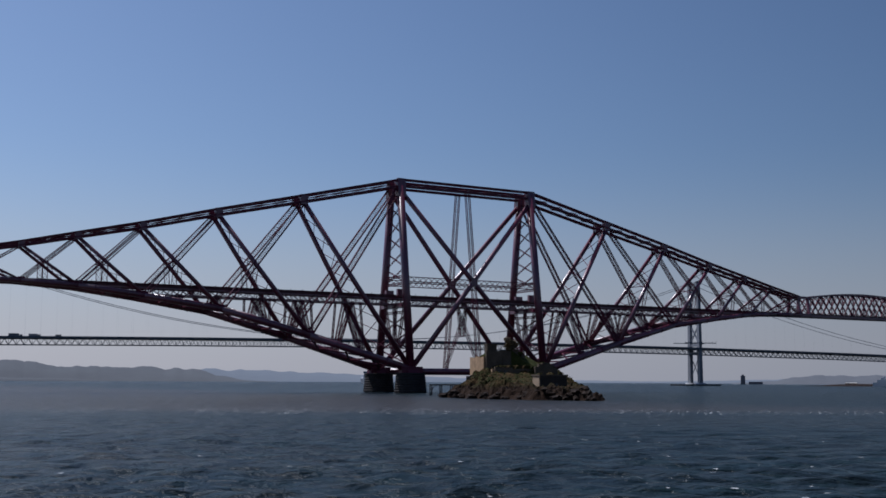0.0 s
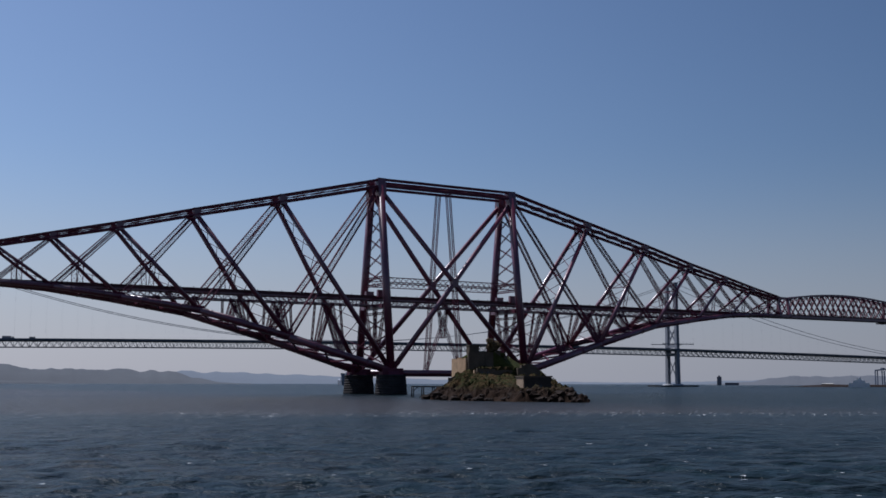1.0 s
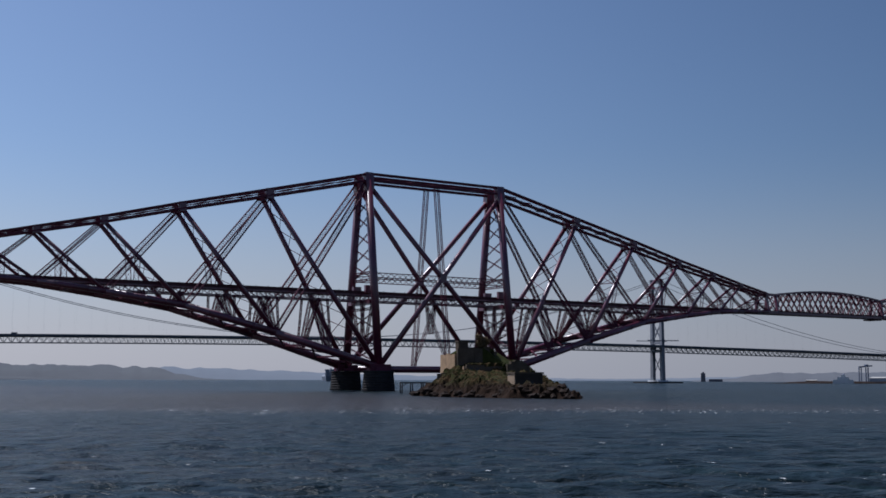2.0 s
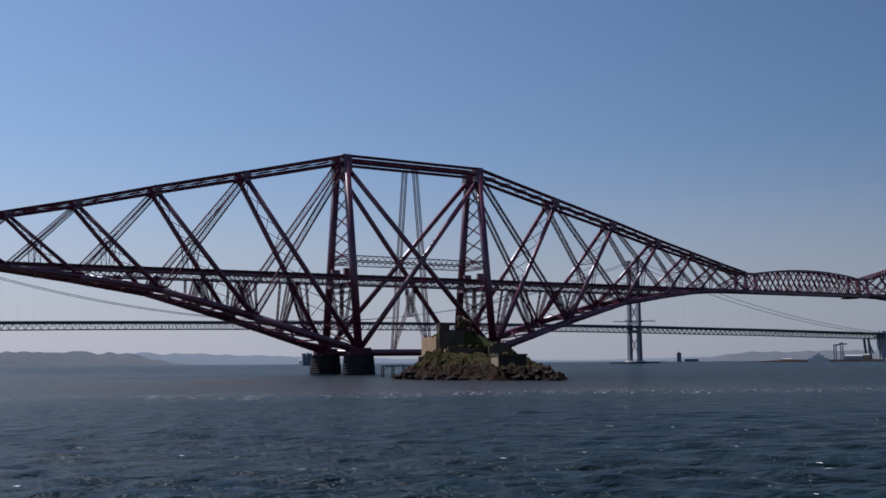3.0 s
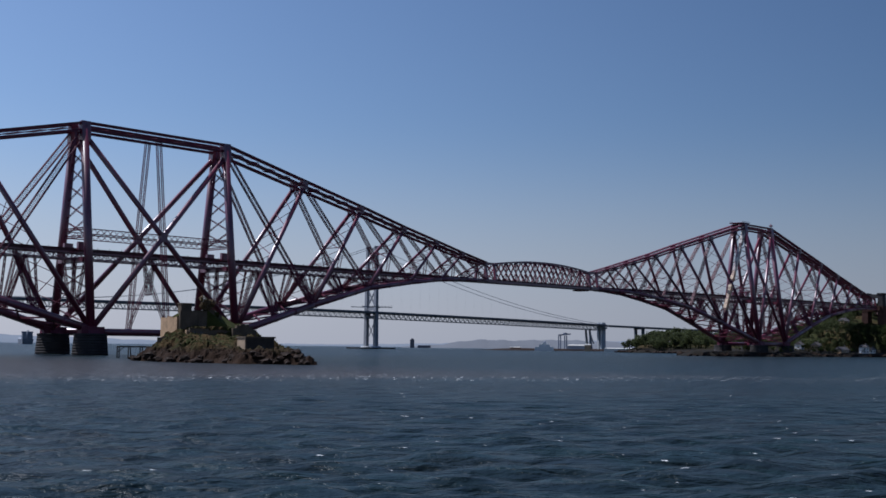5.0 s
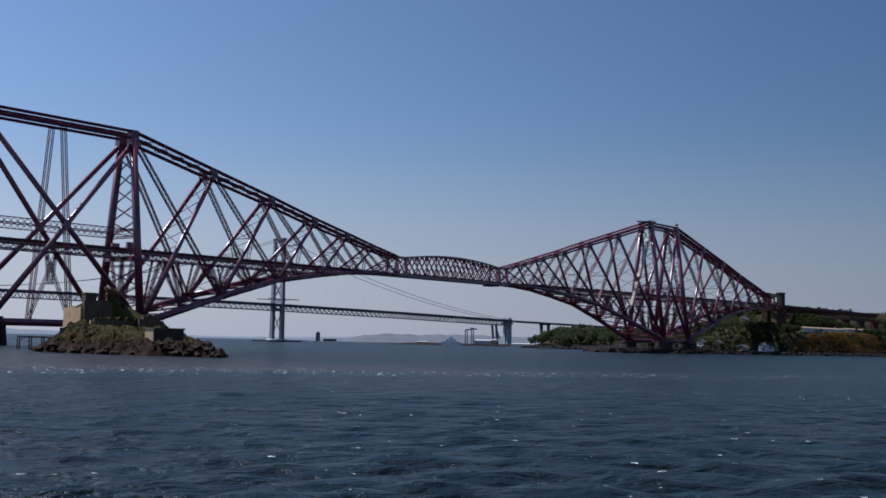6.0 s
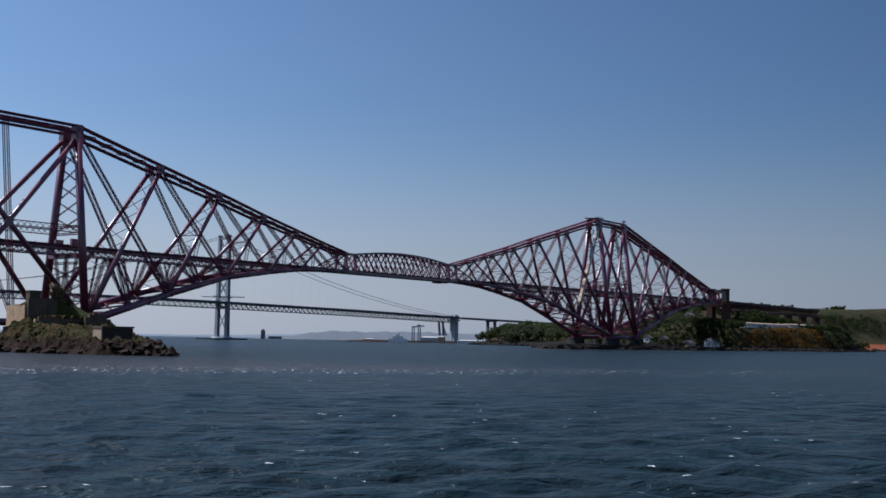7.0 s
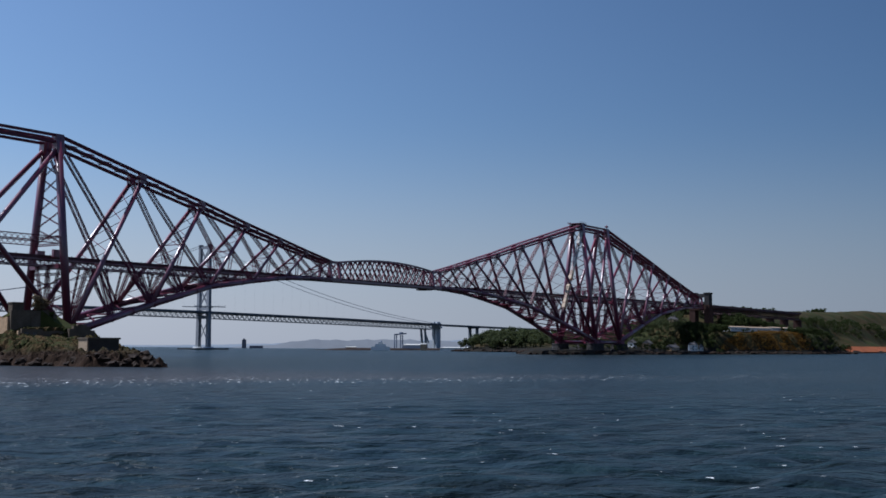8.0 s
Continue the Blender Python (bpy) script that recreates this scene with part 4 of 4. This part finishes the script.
def fort():
    own = thing("ruined_fort", "ruined stone fort with sunlit end wall on the islet", "fort")
    at = local(FORT, math.atan2(FORT_U.y, FORT_U.x))

    def wall(name, u0, v0, u1, v1, z0, z1, mat, thick=1.3, crumble=0.5):
        """A stone wall with a broken top."""
        n = max(3, int(math.hypot(u1 - u0, v1 - v0) / 1.5))
        a, b = at(u0, v0), at(u1, v1)
        for i in range(n):
            g = Geo()
            p, q = a.lerp(b, i / n), a.lerp(b, (i + 1) / n)
            h = z1 + crumble * noise.noise((p.x * 0.5, p.y * 0.5, z1)) * 2
            m = (p + q) / 2
            g.box((m.x, m.y, z0), ((q - p).length + 0.02, thick + 0.02 * (i % 2), h - z0), math.atan2(q.y - p.y, q.x - p.x))
            part(name, g, mat, own)
    wall("front_wall", 0, 0, 13.5, 0, 5.0, 17.2, STONE_SHADED, crumble=0.12)
    bank = [(7.0, 17.6), (10.5, 17.7), (13.0, 17.4), (15.5, 16.7), (18.0, 15.6), (20.5, 14.4), (23.0, 13.2), (26.0, 11.0)]
    g = Geo()
    for u, z in bank:
        f = smooth(11, 15.5, u)
        g.v += [at(u, -0.95 - 1.6 * f, 7.5), at(u, -0.9 - 0.9 * f + 0.25 * math.sin(u * 3), z - 0.25 - 3.4 * f), at(u, 1.0 + 3.0 * f, z - 0.3 * math.sin(u * 2)), at(u, 9.0, z - 0.8), at(u, 9.2, 7.5)]
    m = len(bank)
    g.f = [(5 * i + j, 5 * i + j + 5, 5 * i + j + 6, 5 * i + j + 1) for i in range(m - 1) for j in range(1 if i < 1 else 0, 4)] + [(4, 3, 2, 1, 0), tuple(5 * (m - 1) + j for j in range(5))]
    g.s = [False] * len(g.f)
    part("turf_bank", g, TURF, own, "rough green turf bank falling from the fort")
    wall("end_wall", -0.1, 0.8, -0.1, 19, 4.5, 14.7, STONE, crumble=0.35)
    wall("end_wall", 16.5, 0.8, 16.5, 15, 8, 16.0, STONE_SHADED)
    wall("back_wall", 0, 19.8, 17, 15.8, 6, 14.5, STONE_SHADED)
    part("roof", Geo().add([at(u, v, z) for u, v, z in ((0.6, 0.6, 16.7), (16, 0.6, 16.9), (16, 14.6, 15.0), (0.6, 14.6, 14.2))] +
                           [at(u, v, z) for u, v, z in ((0.6, 0.6, 15.7), (16, 0.6, 15.9), (16, 14.6, 14.0), (0.6, 14.6, 13.2))],
                           [(0, 1, 2, 3), (7, 6, 5, 4), (0, 4, 5, 1), (1, 5, 6, 2), (2, 6, 7, 3), (3, 7, 4, 0)]), TURF, own, "rough turf over the fort's roof")
    c = at(3.0, 3.0)
    g = Geo().box((c.x, c.y, 16.4), (4.1, 3.8, 3.2), -0.24).box((c.x, c.y, 19.6), (4.5, 4.2, 0.45), -0.24)
    part("turret", g, STONE_SHADED, own)
    wall("lower_wall", 1.6, -6.2, 9.0, -6.2, 5.0, 10.5, STONE_SHADED, crumble=0.25)
    wall("lower_wall", 9.0, -6.0, 18.0, -5.4, 6.0, 9.8, STONE_SHADED, crumble=0.4)
    wall("lower_wall", 0.9, -6.4, 0.9, -5.0, 6.0, 9.9, STONE, thick=0.8, crumble=0.1)
    for k, top in enumerate((10.8, 11.9, 12.3, 12.2, 11.6, 10.2)):
        wall("battery_wall", 18.4 + 1.6 * k, -6.6, 20.0 + 1.6 * k, -6.6, 3.5, top, STONE_SHADED, thick=2.0, crumble=0.15)
    wall("outwork", -7.5, 2.0, -0.8, -3.0, 2.5, 6.6, STONE_SHADED, crumble=0.5)
    # each opening is a flat dark plate painting the shade inside it
    for u in (2.6, 5.4):
        a, b = at(u, -6.95, 8.4), at(u + 1.5, -6.95, 8.4)
        part("opening", Geo().bar(a, b, 0.12, 1.9), PANE, own, "dark arched opening")


def hut():
    own = thing("concrete_hut", "low flat-roofed concrete hut with one sunlit side", "hut")
    turn = math.atan2(-0.17, 0.985)
    at = local((-79.15, -196.75), turn)
    w, d = 9.4, 5.4
    z0, z1 = 1.6, 6.6
    # shade is put into the dark wall colours; the sunlit side is pale
    for name, u0, v0, u1, v1, mat in (("front_wall", -w, 0, 0, 0, HUT_SHADED), ("side_wall", -w, 0.25, -w, d, CONCRETE), ("side_wall", 0, 0.25, 0, d, STONE_SHADED), ("back_wall", -w, d, 0, d, STONE_SHADED)):
        a, b = at(u0, v0, (z0 + z1) / 2), at(u1, v1, (z0 + z1) / 2)
        part(name, Geo().bar(a, b, 0.4, z1 - z0), mat, own)
    c = at(-w / 2, d / 2)
    part("roof", Geo().box((c.x, c.y, z1), (w + 0.8, d + 0.8, 0.5), turn), STONE_SHADED, own)
    a = at(-w * 0.45, -0.22, 3.4)
    part("doorway", Geo().bar(a, at(-w * 0.34, -0.22, 3.4), 0.1, 2.0), PANE, own)


def landing_stage():
    own = thing("landing_stage", "thin dark timber landing stage beside the islet", "jetty")
    a, b = Vector((-79.5, -108, 3.4)), Vector((-67, -110, 3.4))
    part("walkway", Geo().bar(a, b, 1.8, 0.45), BOULDER, own)
    for t in (0.02, 0.35, 0.7):
        for e in (-0.7, 0.7):
            p = a.lerp(b, t) + Vector((0, e, 0))
            part("pile", Geo().tube((p.x, p.y, -2), (p.x, p.y, 3.3), 0.22, n=8), BOULDER, own)
    p = a.lerp(b, 0.02)
    part("brace", Geo().bar((p.x, p.y, 1.6), (p.x + 2.4, p.y, 3.2), 0.2), BOULDER, own)


def lump_into(g, c, r, seed, flat=0.7, cuts=1):
    """A jagged rounded lump added to a mesh."""
    bm = bmesh.new()
    bmesh.ops.create_icosphere(bm, subdivisions=cuts, radius=1.0)
    for v in bm.verts:
        k = 1 + 0.75 * noise.noise(v.co * 1.9 + Vector((seed * 3.1, seed, 0)))
        v.co = Vector((v.co.x * r * k, v.co.y * r * k, v.co.z * r * k * flat)) + Vector(c)
    bm.verts.index_update()
    g.add([v.co for v in bm.verts], [[v.index for v in f.verts] for f in bm.faces])
    bm.free()


def rocks():
    rng = random.Random(4)
    for i in range(170):
        k = i / 170 * len(ISLE)
        a, b = ISLE[int(k)], ISLE[(int(k) + 1) % len(ISLE)]
        t = k % 1
        x, y = a[0] + (b[0] - a[0]) * t + rng.uniform(-3, 2), a[1] + (b[1] - a[1]) * t + rng.uniform(-2, 3)
        r = rng.uniform(0.6, 1.9)
        g = Geo()
        lump_into(g, (x, y, max(isle_height(x, y), -0.2)), r, i, 0.6, 1 + (r > 1.2))
        solid("boulder", g, BOULDER, "dark jagged wet boulder at the islet's edge", "rock", "shore boulders")


def shore_rocks():
    rng = random.Random(31)
    g = Geo()
    line = FIFE[:9] + FIFE[16:]
    for a, b in zip(line, line[1:]):
        n = max(2, int(math.hypot(b[0] - a[0], b[1] - a[1]) / 4))
        if n > 60:
            continue
        for i in range(n):
            x, y = a[0] + (b[0] - a[0]) * i / n + rng.uniform(-3, 3), a[1] + (b[1] - a[1]) * i / n + rng.uniform(-2, 5)
            lump_into(g, (x, y, max(0.2, fife_height(x, y) * 0.6)), rng.uniform(1.2, 3.4), i + a[0], 0.6, 1)
    solid("shore_rocks", g, BOULDER, "dark wet rocks along the far shore", "rocks", kind="stuff")


shore_rocks()
fort()
hut()
landing_stage()
rocks()


# ---- plants ----
def leafy(g, c, r, seed, rng, count):
    """A crown: many small tilted leaf sprays round a centre."""
    for i in range(count):
        u = Vector((rng.gauss(0, 1), rng.gauss(0, 1), rng.gauss(0, 0.85))).normalized()
        k = 0.55 + 0.45 * rng.random() + 0.25 * noise.noise(u * 2 + Vector((seed, 0, 0)))
        p = Vector(c) + Vector((u.x * r, u.y * r, u.z * r * 0.85)) * k
        s = r * rng.uniform(0.16, 0.34)
        a = Vector((rng.uniform(-1, 1), rng.uniform(-1, 1), rng.uniform(-0.6, 0.6))).normalized()
        b = a.cross(u)
        b = b.normalized() if b.length > 0.05 else Vector((0, 0, 1))
        n = a.cross(b) * s * 0.35
        g.add([p - a * s, p + b * s * 0.8 + n, p + a * s, p - b * s * 0.8 + n], [(0, 1, 2), (0, 2, 3)])


def wood(name, label, spots, mat, seed, hmin, hmax, leaves=46):
    rng = random.Random(seed)
    g = Geo()
    for i, (x, y, z) in enumerate(spots):
        h = rng.uniform(hmin, hmax)
        g.tube((x, y, z - 0.5), (x + rng.uniform(-0.5, 0.5), y, z + h * 0.62), h * 0.035, h * 0.015, 6)
        for k in range(3):
            a = rng.uniform(0, 6.28)
            g.tube((x, y, z + h * 0.35), (x + h * 0.22 * math.cos(a), y + h * 0.22 * math.sin(a), z + h * 0.65), h * 0.015, h * 0.006, 5)
        for k in range(6):
            a = rng.uniform(0, 6.28)
            d = h * rng.uniform(0.05, 0.26)
            leafy(g, (x + d * math.cos(a), y + d * math.sin(a), z + h * rng.uniform(0.38, 0.86)), h * rng.uniform(0.16, 0.26), i + k * 0.3, rng, leaves)
    return solid(name, g, mat, label, "trees", kind="stuff")


def scatter(count, x0, x1, y0, y1, keep, seed, height):
    rng = random.Random(seed)
    out = []
    for _ in range(count * 30):
        x, y = rng.uniform(x0, x1), rng.uniform(y0, y1)
        if keep(x, y):
            out.append((x, y, height(x, y)))
        if len(out) >= count:
            break
    return out


wood("woodland", "dense green wood on the steep bank beside the viaduct",
     scatter(520, 690, 910, -12, 110, lambda x, y: fife_height(x, y) > 5.5 and not (805 < x < 848 and abs(y) < 17) and not (x > 835 and abs(y) < 9), 3, fife_height), LEAF, 1, 5, 9, 34)
wood("woodland", "green trees along the low far bank under the road bridge",
     scatter(430, 905, 1130, 240, 450, lambda x, y: inside(x, y, FIFE) > 4, 8, fife_height), LEAF, 2, 10, 17, 44)
wood("woodland", "dark brown-green trees below the portal pier",
     scatter(110, 735, 793, -46, -11, lambda x, y: fife_height(x, y) > 4.5 and inside(x, y, FIFE) > 5 and not (818 < x < 842 and abs(y) < 16), 43, fife_height), LEAF_DARK, 44, 5, 10, 32)
wood("woodland", "dark trees and scrub on the rocky point",
     scatter(230, 926, 1052, -98, -48, lambda x, y: inside(x, y, FIFE) > 3, 5, fife_height), LEAF_DARK, 3, 4, 8, 30)
wood("woodland", "hedges and trees along the hill's brow",
     scatter(950, 1080, 1750, -10, 200, lambda x, y: inside(x, y, FIFE) > 18 and fife_height(x, y) > 18 and noise.noise((x * 0.011, y * 0.03, 0)) > (0.0 if fife_height(x, y) < 48 else 0.3), 6, fife_height), LEAF_DARK, 4, 4, 9, 20)
wood("woodland", "dark trees on the slope behind the railway viaduct",
     scatter(190, 850, 1110, 10, 60, lambda x, y: inside(x, y, FIFE) > 5, 17, fife_height), LEAF_DARK, 14, 7, 12, 34)
wood("woodland", "dark trees crowding the foot of the railway viaduct",
     scatter(190, 846, 1105, -30, -9, lambda x, y: inside(x, y, FIFE) > 5, 37, fife_height), LEAF_DARK, 34, 7, 13, 34)
wood("woodland", "dark trees closing the end of the railway viaduct",
     scatter(110, 1105, 1230, -16, 30, lambda x, y: inside(x, y, FIFE) > 6 and (x > 1140 or abs(y) > 8), 27, fife_height), LEAF_DARK, 24, 4, 7, 30)
wood("woodland", "dark bushes along the shore beneath the bridge",
     scatter(110, 560, 830, -60, 20, lambda x, y: inside(x, y, FIFE) > 3 and abs(abs(y) - 17.5) > 9, 7, fife_height), LEAF_DARK, 5, 3, 6, 30)


def tufts(name, label, count, seed, keep, size, mat, box, height):
    rng = random.Random(seed)
    g = Geo()
    for x, y, z in scatter(count, *box, keep, seed, height):
        leafy(g, (x, y, z + size * 0.3), size * rng.uniform(0.6, 1.4), x, rng, 9)
    return solid(name, g, mat, label, "plants", kind="stuff")


def clear(x, y):
    """Away from the hut, its front and the fort."""
    u, v = in_fort(x, y)
    return math.hypot(x + 86, y + 200) > 15 and not (-2 < u < 27 and -1.5 < v < 21)


tufts("rough_grass", "tufts of rough green grass over the islet", 900, 2, lambda x, y: isle_height(x, y) > 3.7 and clear(x, y) and noise.noise((x * 0.09, y * 0.09, 4.0)) > -0.1, 0.5, paint("grass_tufts", (0.022, 0.023, 0.008), 0.95, vary=0.5, scale=0.1, fine=1.0), (-110, 62, -240, 30), isle_height)
tufts("dry_scrub", "low dry brown scrub over the islet", 420, 9, lambda x, y: isle_height(x, y) > 3.2 and clear(x, y), 0.6, SCRUB, (-110, 62, -240, 30), isle_height)
tufts("gorse", "gorse in yellow flower over the sea cliff", 2000, 5, lambda x, y: fife_height(x, y) > 3.5 and y < -50 and noise.noise((x * 0.05, y * 0.09, 2)) > -0.22, 1.6, GORSE, (742, 932, -92, -50), fife_height)
tufts("scrub", "olive brown scrub between the gorse on the sea cliff", 900, 15, lambda x, y: fife_height(x, y) > 3.0 and y < -50, 1.7, paint("cliff_scrub", (0.10, 0.062, 0.022), 0.9, vary=0.5, scale=0.1, fine=1.0), (738, 940, -94, -50), fife_height)
rng = random.Random(12)
g = Geo()
at = local(FORT, math.atan2(FORT_U.y, FORT_U.x))
for i in range(14):
    c = at(12.6 + rng.uniform(-2.4, 2.4), 4 + rng.uniform(-2, 2), 17.0 + abs(rng.gauss(0, 2.4)))
    leafy(g, c, rng.uniform(1.0, 1.8), i, rng, 80)
solid("bush", g, TWIGS, "brown leafless bush growing on the fort", "bush")


# ---- houses and sheds on the shore ----
def house(x, y, turn, w, d, h, mat, roof, label, floors=2, name="house", group="shore houses", rise=0.42):
    z = fife_height(x, y) - 0.4
    own = thing(name, label, "house", group)
    at = local((x, y), turn)
    part("wall", Geo().box((x, y, z), (w, d, h), turn), mat, own)
    e, r = 0.5, d * rise
    ring = [at(u, v, z + h) for u, v in ((-w / 2 - e, -d / 2 - e), (w / 2 + e, -d / 2 - e), (w / 2 + e, d / 2 + e), (-w / 2 - e, d / 2 + e))]
    top = [at(-w / 2 - e, 0, z + h + r), at(w / 2 + e, 0, z + h + r)]
    part("roof", Geo().add(ring + top, [(0, 1, 5, 4), (2, 3, 4, 5), (1, 2, 5), (3, 0, 4), (3, 2, 1, 0)]), roof, own)
    n = max(2, int(w / 3))
    for k in range(floors):
        for i in range(n):
            u = -w / 2 + w * (i + 0.5) / n
            zc = z + h * (k + 0.55) / floors
            win = part("window", Geo().bar(at(u - 0.7, -d / 2 - 0.03, zc), at(u + 0.7, -d / 2 - 0.03, zc), 0.1, 1.6), WHITE, own)
            part("pane", Geo().bar(at(u - 0.55, -d / 2 - 0.08, zc), at(u + 0.55, -d / 2 - 0.08, zc), 0.06, 1.3), PANE, win)
    c = at(w * 0.35, 0)
    part("chimney", Geo().box((c.x, c.y, z + h + r * 0.6), (0.9, 0.9, r * 0.4 + 1.4), turn), roof, own)


house(698, -45, -0.45, 6.5, 5.5, 5.4, WHITE, ROOF, "small white rendered house with a dark roof by the water")
house(708, -47, -0.45, 6, 4.5, 3.0, WHITE, ROOF, "low white outbuilding beside the shore house", 1)
house(686, 10, 0.1, 8, 6, 5.0, WHITE, ROOF, "white gabled cottage under the bridge")
house(712, 6, 0.2, 14, 7, 4.5, CONCRETE, ROOF, "grey stone terrace house near the shore")
house(798, 18, -0.2, 8, 7, 6.0, CONCRETE, ROOF, "pale stone house below the wooded bank")
house(664, -40, 0.0, 16, 6, 3.0, STONE, ROOF, "long low stone shed on the quay", 1)
house(851, -40, -0.06, 102, 11, 4.4, WHITE, ROOF_TAN, "long cream flat building above the gorse cliff", 1, "pavilion", rise=0.10)
house(943, -43, -0.06, 66, 11, 4.0, WHITE, ROOF_TAN, "long cream low building above the gorse cliff", 1, "pavilion", rise=0.10)
house(1000, -20, 0.2, 9, 7, 5, WHITE, ROOF_PALE, "white house among trees near the viaduct")
house(1020, -18, 0.0, 7, 6, 4, WHITE, ROOF_PALE, "small pale house among trees near the viaduct")
house(985, 330, 0.3, 12, 9, 8, WHITE, ROOF, "white house half hidden in the far trees")


def sea_wall():
    own = thing("sea_wall", "long sloping reddish stone sea wall along the inner shore", "wall")
    pts = [(1085, -36), (1110, -20), (1300, -28), (1500, -36), (1740, -20)]
    for a, b in zip(pts, pts[1:]):
        dx, dy = b[0] - a[0], b[1] - a[1]
        k = 15 / math.hypot(dx, dy)
        nx, ny = -dy * k, dx * k
        foot = [(p[0], p[1], -1.0) for p in (a, b)]
        lip = [(p[0], p[1], 1.2) for p in (a, b)]
        crest = [(p[0] + nx, p[1] + ny, 8.6) for p in (b, a)]
        back = [(p[0] + nx * 1.4, p[1] + ny * 1.4, 6.0) for p in (b, a)]
        part("length", Geo().add(foot + lip + crest + back, [(0, 1, 3, 2), (2, 3, 4, 5), (5, 4, 6, 7)]), SANDSTONE, own)


sea_wall()


# ---- harbour and far shore ----
def polar(bearing, dist):
    a = radians(bearing)
    return -295 + dist * math.sin(a), -462 + dist * math.cos(a)


def ferry():
    x, y = polar(51.85, 1780)
    own = thing("ferry", "small white ferry moored at the harbour spit", "boat")
    part("hull", Geo().box((x, y, -1.2), (30, 8, 6.4), -0.9, 0.94), WHITE, own)
    part("deckhouse", Geo().box((x, y, 5.0), (17, 6.5, 4.0), -0.9, 0.95), WHITE, own)
    part("bridge_house", Geo().box((x, y, 9.0), (7, 5, 3), -0.9, 0.9), WHITE, own)
    part("funnel", Geo().tube((x + 2, y, 9), (x + 2, y, 14.5), 1.0, 0.9, 12), BLUE, own)


def gantry():
    x, y = polar(52.75, 1860)
    own = thing("gantry_crane", "blue steel gantry crane on the harbour quay", "crane")
    for e in (-5, 5):
        for f in (-2, 2):
            part("leg", Geo().bar((x + e * 0.7, y - e * 0.7 + f, -1), (x + e * 0.7, y - e * 0.7 + f, 24), 1.3), BLUE, own)
    part("beam", Geo().bar((x - 5, y + 5, 24.5), (x + 9, y - 9, 26.5), 4, 2.0), BLUE, own)
    part("cabin", Geo().box((x + 3, y - 3, 25.5), (5, 4, 3)), BLUE, own)


def shed(bearing, dist, w, d, h, mat, label):
    x, y = polar(bearing, dist)
    own = thing("harbour_shed", label, "shed", "harbour sheds")
    part("wall", Geo().box((x, y, -1), (w, d, h + 1), -radians(bearing)), mat, own)
    part("roof", Geo().box((x, y, h), (w + 1, d + 1, h * 0.22), -radians(bearing), 0.75), ROOF_PALE, own)


ferry()
gantry()
shed(53.5, 1900, 34, 14, 8, GREY_PIER, "pale grey harbour shed with a low roof")
shed(55.6, 1700, 46, 14, 4, ROOF_PALE, "long low pale shed on the shore")
shed(54.0, 1820, 10, 8, 9, STONE, "small ochre harbour building")
shed(50.4, 1860, 18, 10, 4, BRICK, "low brown harbour shed")


def tower_block():
    x, y = polar(45.15, 3000)
    own = thing("tower_block", "grey hazy tower block on the far shore", "building")
    part("tower", Geo().box((x, y, -1), (11, 11, 22), -0.8), HAZY_WALL, own)
    part("annexe", Geo().box((x + 22, y - 22, -1), (34, 14, 7), -0.8), HAZY_WALL, own)
    part("roof_house", Geo().box((x, y, 21), (5, 5, 3), -0.8), HAZY_WALL, own)


def cargo_ship():
    x, y = polar(26.15, 2300)
    x, y = x + 12, y - 20
    own = thing("cargo_ship", "grey cargo ship lying far off beyond the bridge", "ship")
    at = local((x, y), -0.35)
    ring = [(-10, -44), (10, -44), (11, 20), (7, 38), (0, 47), (-7, 38), (-11, 20)]
    n = len(ring)
    low, top = [at(u * 0.86, v * 0.95, -1.7) for u, v in ring], [at(u, v, 9 + (3.5 if v > 30 else 0)) for u, v in ring]
    part("hull", Geo().add(low + top, [(i, (i + 1) % n, (i + 1) % n + n, i + n) for i in range(n)] + [tuple(range(n, 2 * n))]), HULL, own)
    for k, (w, d, z0, h) in enumerate(((19, 15, 9, 6), (18, 12, 15, 5), (20, 8, 20, 3))):
        c = at(0, -30)
        part("bridge_house" if k == 2 else "superstructure", Geo().box((c.x, c.y, z0), (w, d, h), -0.35), HULL, own)
    c = at(0, -38)
    part("funnel", Geo().tube((c.x, c.y, 9), (c.x, c.y, 25), 2.2, 1.9, 10), HULL, own)
    for v in (0, 26):
        c = at(0, v)
        part("mast", Geo().tube((c.x, c.y, 9), (c.x, c.y, 22), 0.7, 0.4, 8), HULL, own)


tower_block()
cargo_ship()
